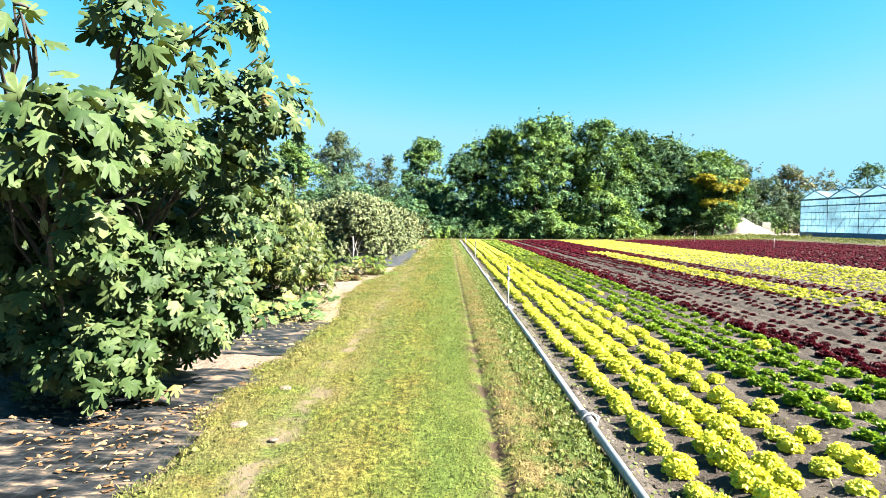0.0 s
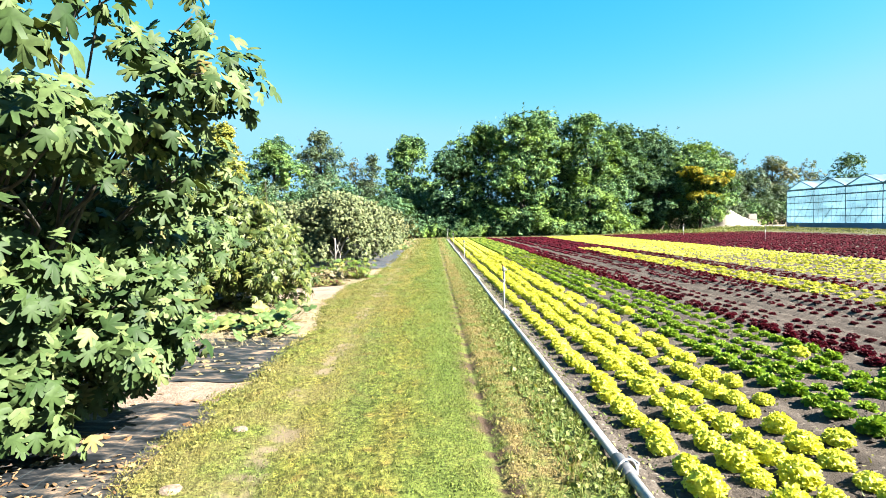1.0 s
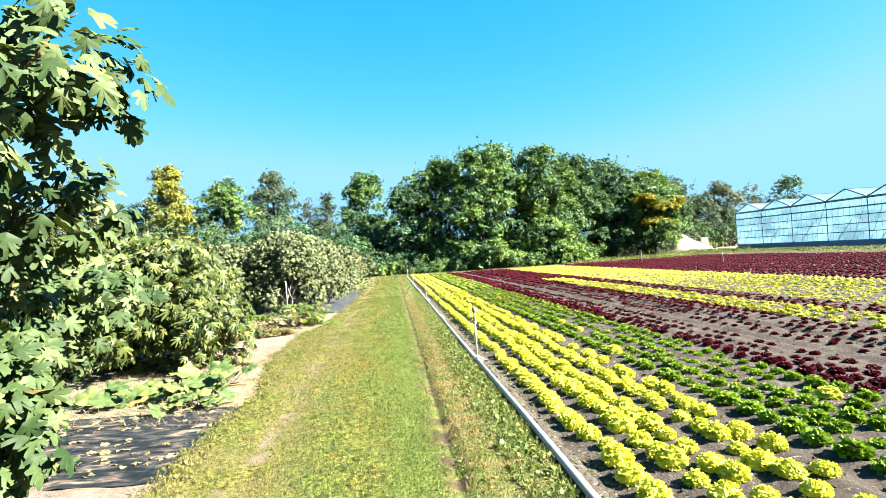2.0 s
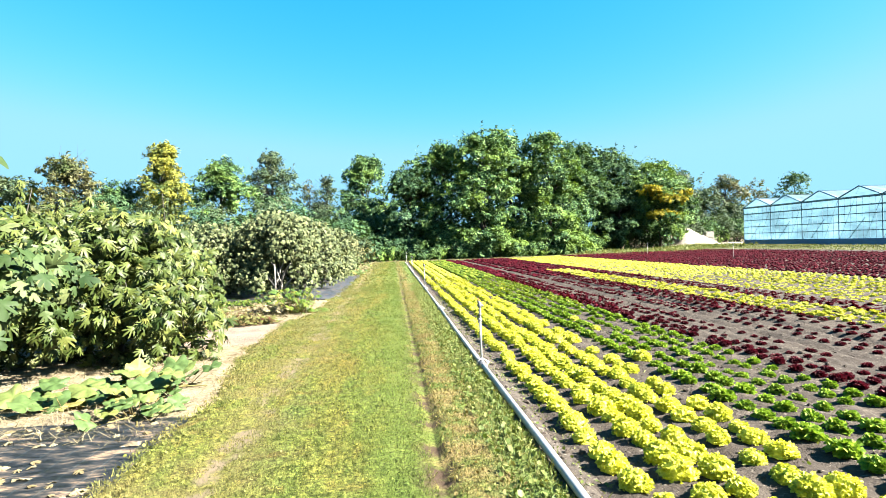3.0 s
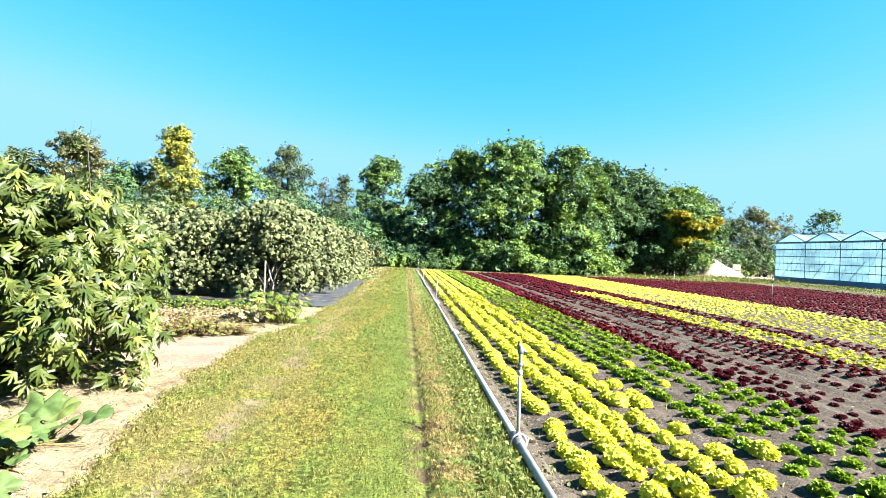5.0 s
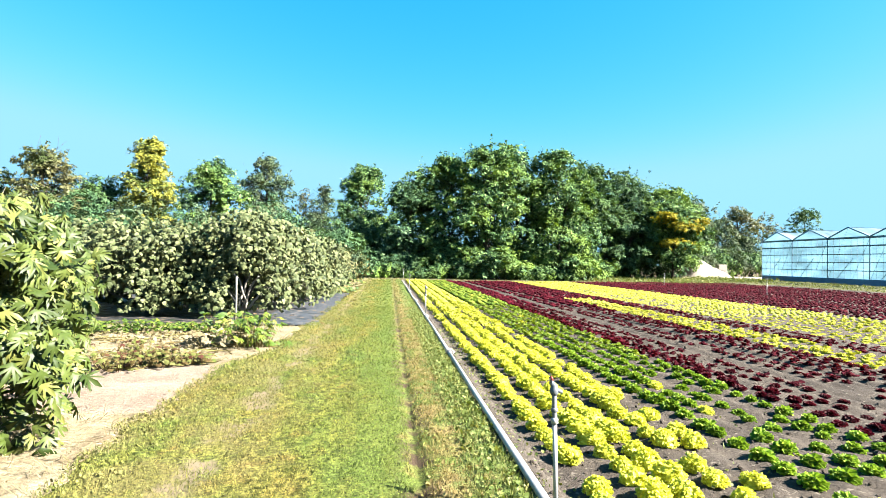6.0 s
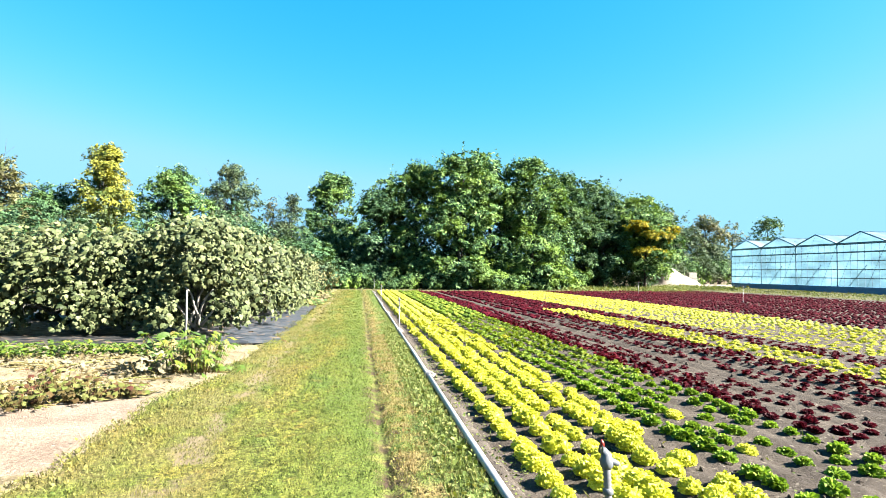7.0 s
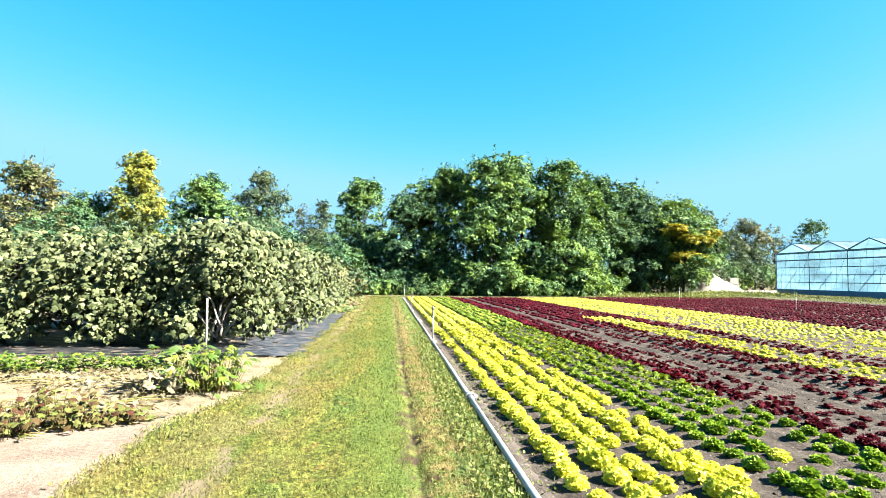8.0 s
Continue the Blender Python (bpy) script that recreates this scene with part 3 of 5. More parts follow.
def pleated_leaf(lobes=5, rim=24):
    """A broad squash leaf: shallow lobes, pleated along its veins, with a wavy rim and a notch at the stalk."""
    v, f = [(0.0, 0.3, -0.05)], []
    for ring, r in enumerate((0.45, 0.78, 1.0)):
        for k in range(rim):
            a = 2 * math.pi * k / rim
            lobe = 1 + 0.1 * math.cos(lobes * a) * r + 0.04 * math.sin(11 * a) * (r > 0.9)
            notch = 1 - 0.62 * math.exp(-((abs(a - math.pi)) / 0.28) ** 2)
            q = 0.62 * r * lobe * notch
            z = 0.07 * r * math.cos(lobes * a) + 0.05 * r * math.sin(3 * a + 1) - 0.16 * r * r + 0.1 * r
            v.append((q * math.sin(a), 0.3 + q * math.cos(a), z))
    for k in range(rim):
        n = (k + 1) % rim
        f.append((0, 1 + n, 1 + k))
        for ring in range(2):
            a, b, c, d = 1 + ring * rim + k, 1 + ring * rim + n, 1 + (ring + 1) * rim + n, 1 + (ring + 1) * rim + k
            f += [(a, b, c), (a, c, d)]
    return np.array(v), np.array(f)


LEAF_SQUASH = pleated_leaf()
SPRAY = (np.array([(0, 0, 0), (0.32, 0.35, -0.06), (0.12, 0.42, 0.05), (0.24, 0.8, -0.1), (0, 0.72, 0.04), (-0.06, 1.05, -0.16), (-0.24, 0.66, -0.06), (-0.1, 0.4, 0.05), (-0.34, 0.3, -0.06)], float),
         np.array([(0, 1, 2), (2, 3, 4), (4, 5, 6), (7, 6, 4), (0, 7, 8), (0, 2, 7), (2, 4, 7)]))
BLADE = (np.array([(-0.12, 0, 0), (0.12, 0, 0), (0.05, 0.55, 0.1), (0.0, 1, 0.35)], float), np.array([(0, 1, 2), (0, 2, 3)]))


def tuft(seed, leaves=5):
    """A twig's end: small loose leaf clumps round it, each a triangle of its own."""
    rng = np.random.default_rng(seed)
    v = []
    for k in range(leaves):
        c = np.array([rng.uniform(-0.42, 0.42), rng.uniform(0.0, 1.0), rng.uniform(-0.2, 0.15)])
        a = rng.normal(size=3) * np.array([1, 1, 0.28])
        a /= np.linalg.norm(a)
        b = np.cross(a, rng.normal(size=3) * 0.28 + np.array([0, 0, 1.0]))
        b /= np.linalg.norm(b)
        v += [c - a * 0.24 + b * 0.2, c - a * 0.2 - b * 0.22, c + a * 0.4]
    return np.array(v), np.arange(3 * leaves).reshape(leaves, 3)


TUFTS = [tuft(k) for k in range(4)]
LEAF_SHRED = outline_leaf([(0.13, 0.8), (0.17, 0.45), (0.1, 0.12)], 0.5, 0.1, 0.4)
CLOVER = (np.array([(0, 0, 0), (0.45, 0.3, 0.08), (0.3, 0.9, 0), (-0.3, 0.9, 0), (-0.45, 0.3, 0.08)], float), np.array([(0, 1, 2), (0, 2, 3), (0, 3, 4)]))


def blob_points(rng, blobs, n, inner=0.2, up=0.25):
    """Places and outward directions on lumps (x, y, z, rx, ry, rz), a share of them further in."""
    b = np.array(blobs, float)
    w = b[:, 3] * b[:, 4] + b[:, 3] * b[:, 5] + b[:, 4] * b[:, 5]
    pick = rng.choice(len(b), n, p=w / w.sum())
    d = rng.normal(size=(n, 3))
    d /= np.linalg.norm(d, axis=1, keepdims=True)
    d[:, 2] += up
    d /= np.linalg.norm(d, axis=1, keepdims=True)
    r = rng.uniform(0.82, 1.06, n)
    deep = rng.random(n) < inner
    r[deep] = rng.uniform(0.35, 0.85, deep.sum())
    c, s = b[pick, :3], b[pick, 3:]
    p = c + d * s * r[:, None]
    out = d / s
    return p, out / np.linalg.norm(out, axis=1, keepdims=True)


def tufts(rng, p, normal, hang, sizes):
    turns = turns_from(normal, rng, hang)
    return joined([spread(shape, p[k::4], turns[k::4], sizes[k::4]) for k, shape in enumerate(TUFTS)])


def sprigs(rng, blobs, clusters, each, radius, inner=0.15, up=0.25, flat=0.0):
    """Leaves in tufts at the ends of twigs: places, normals and the way each leaf points."""
    q, o = blob_points(rng, blobs, clusters, inner, up)
    d = rng.normal(size=(clusters, each, 3))
    d /= np.linalg.norm(d, axis=2, keepdims=True)
    d = d + 0.55 * o[:, None]
    d /= np.linalg.norm(d, axis=2, keepdims=True)
    r = radius * rng.uniform(0.35, 1.0, (clusters, each, 1)) * rng.uniform(0.7, 1.3, (clusters, 1, 1))
    p = (q[:, None] + d * r).reshape(-1, 3)
    d = d.reshape(-1, 3)
    n = len(p)
    normal = d * 0.35 + np.repeat(o, each, axis=0) * (0.6 - 0.5 * flat) + np.array([0.05 + 0.45 * flat, -0.05 - 0.5 * flat, 0.5 + 0.05 * flat]) + rng.normal(size=(n, 3)) * (0.3 + 0.25 * flat)
    hang = d * 0.9 + np.array([0, 0, -0.35]) + rng.normal(size=(n, 3)) * 0.3
    return p, normal, hang


def limb_curve(rng, a, b, bend=0.25, n=7):
    a, b = np.asarray(a, float), np.asarray(b, float)
    t = np.linspace(0, 1, n)[:, None]
    length = np.linalg.norm(b - a)
    side = rng.normal(size=3) * bend * length * 0.4
    lift = np.array([0, 0, 0.18 * length])
    return a + (b - a) * t + (side + lift) * (t * (1 - t)) * 1.6 + rng.normal(size=(n, 3)) * 0.012 * length * (t > 0) * (t < 1)


def fig_tree(name, root, blobs, leaf, leaf_material, count, size, seed, label, group="", fruit=0, low=0.05, shoots=0, inner=0.22, hollow=None, tuft_r=0.95, core=0, loose=0.0):
    """A many-stemmed fig: stems and limbs out to every lump of its crown, and a crown of single leaves."""
    rng = np.random.default_rng(seed)
    root = np.asarray(root, float)
    tree = group_of(name, root, label, "fig tree", group)
    blobs = np.array(blobs, float)
    rel = blobs.copy()
    rel[:, :3] -= root
    stems = []
    fork = np.array([0.05, 0.03, 0.35])
    trunk = part("trunk", tube_mesh("trunk", [tube(limb_curve(rng, (0, 0, -0.05), fork, 0.1), np.linspace(0.13, 0.09, 7), 9)]), M_BARK, tree)
    for k, bl in enumerate(rel):
        base = fork + rng.normal(size=3) * 0.05
        end = bl[:3] + np.array([0, 0, bl[5] * 0.5])
        line = limb_curve(rng, base, end, 0.35, 9)
        thick = 0.03 * min(1.0, 0.45 + bl[3])
        tubes = [tube(line, np.linspace(thick, 0.006, 9), 6)]
        for _ in range(max(2, int(7 * min(1.0, bl[3] / 0.6)))):
            d = rng.normal(size=3)
            d /= np.linalg.norm(d)
            d[2] = abs(d[2]) * 0.8
            start = line[rng.integers(4, 9)]
            tubes.append(tube(limb_curve(rng, start, bl[:3] + d * bl[3:] * 0.78, 0.3, 6), np.linspace(0.014, 0.005, 6), 4))
        part("limb", tube_mesh("limb", tubes), M_BARK, tree)
    p, normal, hang = sprigs(rng, rel, count // 9, 9, size * tuft_r, inner, 0.2, 0.8)
    keep = p[:, 2] > low
    if hollow is not None:
        # an opening in the foliage that shows the limbs
        keep &= (np.abs((p - np.array(hollow[0])) / np.array(hollow[1])) ** 2).sum(1) > rng.uniform(0.6, 1.2, len(p))
    p, normal, hang = p[keep], normal[keep], hang[keep]
    normal = normal + rng.normal(size=normal.shape) * loose
    if shoots:
        # upright shoots that stand out of the crown, with leaves all along them
        q, o = blob_points(rng, rel, shoots, 0, 0.9)
        sp, so = [], []
        for a, d in zip(q, o):
            d = d * 0.5 + np.array([0, 0, 0.8]) + rng.normal(size=3) * 0.15
            length = rng.uniform(0.25, 0.5)
            part("shoot", tube_mesh("shoot", [tube(np.array([a - d * 0.2, a + d * length * 0.5, a + d * length]), [0.009, 0.007, 0.004], 5)]), M_BARK, tree)
            for t in np.linspace(0.1, 1, 12):
                ang = rng.uniform(0, 6.28)
                sp.append(a + d * length * t)
                so.append((math.cos(ang) * 0.6, math.sin(ang) * 0.6, 0.6))
        so = np.array(so)
        p, normal, hang = np.concatenate([p, np.array(sp)]), np.concatenate([normal, so + np.array([0, 0, 0.3])]), np.concatenate([hang, so * np.array([1, 1, -0.4])])
    if core:
        # old leaves deep in the crown that close it against the light
        q, o = blob_points(rng, rel, core, 1.0, 0.1)
        inside = q[:, 2] > low + 0.08
        if hollow is not None:
            inside &= (np.abs((q - np.array(hollow[0])) / np.array(hollow[1])) ** 2).sum(1) > 1.1
        q = q[inside]
        p, normal, hang = np.concatenate([p, q]), np.concatenate([normal, rng.normal(size=q.shape) + np.array([0.3, -0.2, 0.5])]), np.concatenate([hang, rng.normal(size=q.shape) + np.array([0, 0, -0.5])])
    n = len(p)
    s = size * rng.uniform(0.55, 1.15, n)
    if core:
        s[-len(q):] *= 1.25
    sz = np.column_stack([s * rng.uniform(0.85, 1.1, n), s, s * rng.uniform(0.5, 1.5, n)])
    v, f = spread(leaf, p, turns_from(normal, rng, hang), sz)
    part("crown", fast_mesh("crown", v, f, True), leaf_material, tree)
    if fruit:
        q, _ = blob_points(rng, rel, fruit, 0, 0.1)
        for a in q:
            bm = bmesh.new()
            bmesh.ops.create_uvsphere(bm, u_segments=8, v_segments=6, radius=0.028, matrix=Matrix.Translation(a) @ Matrix.Diagonal((1, 1, 1.25, 1)))
            part("fruit", bm, M_FRUIT, tree)
    return tree


A_BOUGHS = [  # boughs over the sheet
    (-1.6, 5.1, 2.68, 0.34, 0.4, 0.22), (-1.95, 5.15, 2.85, 0.24, 0.28, 0.14), (-1.68, 5.2, 3.12, 0.18, 0.22, 0.14), (-1.9, 5.2, 3.6, 0.18, 0.2, 0.2), (-2.05, 4.6, 3.2, 0.16, 0.18, 0.12), (-1.72, 3.1, 2.68, 0.28, 0.26, 0.2),
    (-1.98, 4.75, 2.25, 0.36, 0.4, 0.18), (-2.0, 3.7, 2.12, 0.36, 0.4, 0.15), (-1.78, 2.65, 2.08, 0.25, 0.28, 0.15), (-2.8, 3.6, 1.2, 0.2, 0.2, 0.15), (-2.1, 3.2, 1.68, 0.15, 0.18, 0.1), (-1.95, 2.5, 2.62, 0.08, 0.1, 0.07), (-2.65, 4.2, 2.3, 0.55, 0.6, 0.2), (-2.55, 3.3, 2.12, 0.4, 0.35, 0.16), (-2.25, 2.85, 2.8, 0.1, 0.1, 0.06),
    (-3.3, 5.1, 2.45, 0.8, 0.8, 0.22), (-2.75, 3.2, 2.1, 0.55, 0.45, 0.2), (-3.6, 3.9, 2.2, 0.8, 0.75, 0.25), (-2.0, 5.7, 2.0, 0.36, 0.36, 0.25),
    (-2.6, 7.2, 1.5, 0.34, 0.38, 0.18), (-2.9, 8.2, 1.4, 0.34, 0.38, 0.2), (-3.1, 6.8, 1.35, 0.5, 0.5, 0.35), (-3.3, 7.6, 1.15, 0.5, 0.6, 0.35),
    ]
A_HEART = [  # the shaded heart and the low skirts
    (-3.7, 5.4, 1.5, 1.0, 1.0, 0.8), (-4.9, 6.1, 1.5, 1.3, 1.3, 1.3), (-2.7, 5.9, 1.35, 0.5, 0.5, 0.55), (-2.4, 4.05, 1.35, 0.28, 0.3, 0.22),
    (-2.6, 4.9, 0.7, 0.6, 0.6, 0.55), (-2.2, 5.2, 0.85, 0.38, 0.45, 0.42), (-3.3, 4.9, 0.6, 0.6, 0.55, 0.45), (-2.75, 4.45, 0.55, 0.32, 0.34, 0.3), (-3.3, 5.8, 0.9, 0.85, 0.9, 0.7)]
fig_tree("fig_tree", (-3.6, 5.2, 0), A_BOUGHS + A_HEART, LEAF_BROAD, M_FIG_A, 12500, 0.14, 51, "tall spreading fig tree with broad lobed leaves over a ground sheet", fruit=14, inner=0.3, tuft_r=1.15, core=1000)
B_BLOBS = [(-3.9, 12.3, 0.95, 1.3, 1.2, 0.95), (-4.9, 12.9, 1.3, 1.5, 1.4, 1.0), (-3.1, 11.7, 0.55, 0.7, 0.75, 0.55), (-4.1, 13.6, 1.35, 0.9, 0.7, 0.75), (-5.7, 11.9, 1.2, 1.2, 1.2, 1.1), (-3.9, 12.1, 1.75, 0.7, 0.8, 0.4),
           (-4.6, 11.0, 1.55, 0.6, 0.45, 0.5), (-5.4, 10.9, 1.3, 0.6, 0.45, 0.5), (-4.2, 10.95, 0.8, 0.5, 0.4, 0.4)]
fig_tree("fig_tree", (-4.2, 12.5, 0), B_BLOBS, LEAF_NARROW, M_FIG_B, 11000, 0.17, 52, "dense bushy fig with narrow finger-like leaves", shoots=46, core=700)


def hedge_blobs(x, y, h, rng):
    out = [(x, y, h * 0.52, 1.2, 1.2, h * 0.42)]
    for k in range(9):
        a = k * 0.7 + rng.uniform(0, 0.6)
        out.append((x + 0.85 * math.cos(a), y + 0.85 * math.sin(a), h * rng.uniform(0.14, 0.74), rng.uniform(0.55, 0.8), rng.uniform(0.55, 0.8), rng.uniform(0.5, 0.7)))
    # skirts of leaves down to the ground along the front
    for dx in (-0.85, 0.0, 0.85):
        if x < -4 or dx > 0:
            out.append((x + dx, y - 0.95 + rng.uniform(-0.1, 0.15), h * 0.19, 0.55, 0.45, 0.45))
        if x < -4:
            out.append((x + dx * 1.1, y - 1.05 + rng.uniform(-0.1, 0.1), h * 0.34, 0.5, 0.35, 0.4))
    return out


hedge_rng = np.random.default_rng(77)
C_TREES = [(-3.7, 22.7, 2.95), (-6.2, 22.9, 2.6), (-8.6, 23.0, 2.6), (-11.0, 23.2, 2.6), (-13.4, 23.5, 2.7), (-3.3, 25.7, 2.8), (-6.2, 26.2, 2.7), (-9.0, 26.6, 2.7), (-3.3, 28.6, 2.75),
           (-3.2, 31.6, 2.7), (-6.2, 30.6, 2.9), (-3.2, 34.6, 2.6), (-3.3, 37.6, 2.5), (-3.3, 40.6, 2.5), (-6.2, 36.5, 2.8)]
HOLLOWS = {0: ((0.25, -0.8, 0.75), (0.5, 0.9, 0.55)), 1: ((-0.5, -1.0, 0.55), (0.75, 0.8, 0.45)), 2: ((0.3, -1.0, 0.7), (0.4, 0.8, 0.6)), 3: ((0.4, -1.0, 0.6), (0.6, 0.7, 0.4))}
for k, (x, y, h) in enumerate(C_TREES):
    front = y < 24
    fig_tree("fig_tree", (x, y, 0), hedge_blobs(x, y, h, hedge_rng), LEAF_LOBED if front and x > -12 else LEAF_SMALL, M_FIG_C if y < 36 else M_WOOD_BROWN,
             (6400 if x > -7 else 4400) if front else (3600 if x > -4 else 1600), 0.125 if front else (0.135 if x > -4 else 0.2), 100 + k,
             "grey-green fig tree clipped into a rounded hedge" if y < 36 else "browning bushy fig tree at the hedge's far end", "fig trees of the hedge",
             low=0.22 if front else 0.12, inner=0.3, core=420, tuft_r=1.6, hollow=HOLLOWS.get(k), loose=0.45)

first_hedge = next(ob for ob in bpy.data.objects if ob.name.startswith("fig_tree") and abs(ob.location.y - 22.7) < 0.01)
hedge_limb = np.random.default_rng(3)
for a, b in (((0.1, -0.35, 0.1), (0.0, -0.95, 1.15)), ((0.15, -0.4, 0.15), (0.6, -0.9, 1.1)), ((0.1, -0.5, 0.2), (-0.35, -1.0, 0.95)), ((0.3, -0.6, 0.25), (0.75, -1.0, 0.7)), ((0.0, -0.5, 0.3), (0.45, -0.95, 1.3))):
    part("limb", tube_mesh("limb", [tube(limb_curve(hedge_limb, a, b, 0.35, 8), np.linspace(0.035, 0.014, 8), 7)]), M_STAKE, first_hedge, "pale weathered limb")

# ---------- woodland ----------
def wood_tree(name, x, y, h, spread_r, material, count, seed, label, lumps=16, low=0.12, size=0.42, thin=0.0, skirt=0, group="trees of the wood"):
    """A tall tree: tapered trunk, limbs, and many small lumps of foliage sprays inside an uneven outline."""
    rng = np.random.default_rng(seed)
    tree = group_of(name, (x, y, float(rise(x))), label, "tree", group)
    lean = rng.normal(size=2) * 0.3
    part("trunk", tube_mesh("trunk", [tube(limb_curve(rng, (0, 0, -0.2), (lean[0], lean[1], h * 0.85), 0.08, 8), np.linspace(0.02 * h, 0.03, 8), 7)]), M_BARK_DARK, tree)
    blobs = []
    phase = rng.uniform(0, 6.28, 3)
    for k in range(int(lumps * 2.6)):
        t = rng.random() ** 0.85
        a = k * 2.399 + rng.uniform(-0.5, 0.5)
        env = spread_r * (0.42 + 0.58 * math.sin(math.pi * min(1, (0.12 + 0.88 * t) ** 0.85))) * (1 if t < 0.8 else 1 - 2.2 * (t - 0.8))
        env *= 1 + 0.22 * math.sin(2 * a + phase[0] + 3 * t) + 0.15 * math.sin(5 * t * 3 + phase[1])
        rr = env * rng.uniform(0.45, 0.95)
        s = spread_r * rng.uniform(0.2, 0.36)
        z = h * (low + (0.95 - low) * t)
        c = (lean[0] * t + rr * math.cos(a), lean[1] * t + rr * math.sin(a), z)
        blobs.append((*c, s * rng.uniform(0.9, 1.5), s * rng.uniform(0.9, 1.5), s * rng.uniform(0.6, 0.95)))
        if k % 4 == 0:
            part("limb", tube_mesh("limb", [tube(limb_curve(rng, (lean[0] * t * 0.6, lean[1] * t * 0.6, max(0.3, z * 0.65)), c, 0.2, 6), np.linspace(0.05 + 0.04 * (1 - t), 0.012, 6), 4)]), M_BARK_DARK, tree)
    for k in range(skirt):
        # low boughs that hang to the ground along the wood's edge
        a, rr, s = -math.pi / 2 + rng.uniform(-1.5, 1.5), spread_r * rng.uniform(0.75, 1.05), spread_r * rng.uniform(0.2, 0.34)
        blobs.append((lean[0] * 0.2 + rr * math.cos(a), rr * math.sin(a), h * rng.uniform(0.03, 0.2), s * 1.3, s, s * 0.8))
    if thin > 0.2:
        for bl in blobs[::2]:
            for _ in range(3):
                d = rng.normal(size=3) + np.array([0, 0, 0.7])
                c = np.array(bl[:3])
                part("twig", tube_mesh("twig", [tube(limb_curve(rng, c - d * 0.3, c + d * 0.75, 0.2, 4), np.linspace(0.022, 0.008, 4), 3)]), M_BARK_DARK, tree)
    for k in range(5):
        a = rng.uniform(0, 6.28)
        blobs.append((lean[0] + spread_r * 0.25 * math.cos(a), lean[1] + spread_r * 0.25 * math.sin(a), h * rng.uniform(0.86, 0.97), spread_r * 0.16, spread_r * 0.16, h * 0.05))
    p, normal, hang = sprigs(rng, blobs, count // 10, 10, 0.34, 0.06, 0.75)
    keep = (rng.random(len(p)) > thin) & (p[:, 2] > 0.1)
    p, normal, hang = p[keep], normal[keep], hang[keep]
    # large shaded sprays inside every lump
    q, o = blob_points(rng, [(*b[:3], *(0.75 * q for q in b[3:])) for b in blobs], int(count * 0.13 * (1 - thin)), 1.0, -0.1)
    shade = len(q)
    p = np.concatenate([q, p])
    normal = np.concatenate([rng.normal(size=q.shape) + np.array([0.2, -0.4, 0.4]), normal])
    hang = np.concatenate([rng.normal(size=q.shape), hang])
    # thin shoots that stand out of the outline
    q, o = blob_points(rng, blobs, int(count * 0.018), 0, 0.5)
    way = o * 0.6 + np.array([0, 0, 0.75]) + rng.normal(size=q.shape) * 0.25
    t = np.linspace(0, 1, 5)[None, :, None] * rng.uniform(0.35, 1.0, (len(q), 1, 1))
    tip = (q[:, None] + way[:, None] * t * spread_r * 0.24).reshape(-1, 3)
    tip = tip[tip[:, 2] > h * 0.3]
    p = np.concatenate([p, tip])
    normal = np.concatenate([normal, rng.normal(size=tip.shape) + np.array([0.2, -0.2, 0.6])])
    hang = np.concatenate([hang, rng.normal(size=tip.shape) * 0.6 + np.array([0, 0, 0.7])])
    n = len(p)
    v, f = tufts(rng, p, normal, hang, size * rng.uniform(0.5, 1.25, n) * np.where(np.arange(n) >= n - len(tip), 0.7, np.where(np.arange(n) < shade, 1.4, 1.0)))
    part("crown", fast_mesh("crown", v, f), material, tree)
    return tree


GREEN_L = "tall leafy green tree at the wood's edge"
WOOD_EDGE = [  # x, y, height, radius, material, sprays, lumps, thinning
    (2.2, 60.5, 9.2, 3.0, M_WOOD_DARK, 6500, 18, 0, GREEN_L), (5.6, 62.0, 11.7, 3.3, M_WOOD_LEAF, 8500, 22, 0, GREEN_L),
    (9.6, 59.2, 12.7, 3.5, M_WOOD_LEAF, 8500, 22, 0, GREEN_L), (13.2, 63.4, 13.3, 3.7, M_WOOD_LEAF, 8500, 22, 0, GREEN_L),
    (16.8, 60.8, 12.6, 3.4, M_WOOD_LEAF, 8500, 22, 0, GREEN_L), (20.0, 66.0, 9.8, 3.2, M_WOOD_DARK, 6000, 18, 0, GREEN_L),
    (23.2, 70.0, 12.6, 4.2, M_WOOD_DARK, 8000, 22, 0, "tall dark green tree deep in the wood"), (27.6, 71.0, 11.9, 4.2, M_WOOD_DARK, 8000, 22, 0, "tall dark green tree deep in the wood"),
]
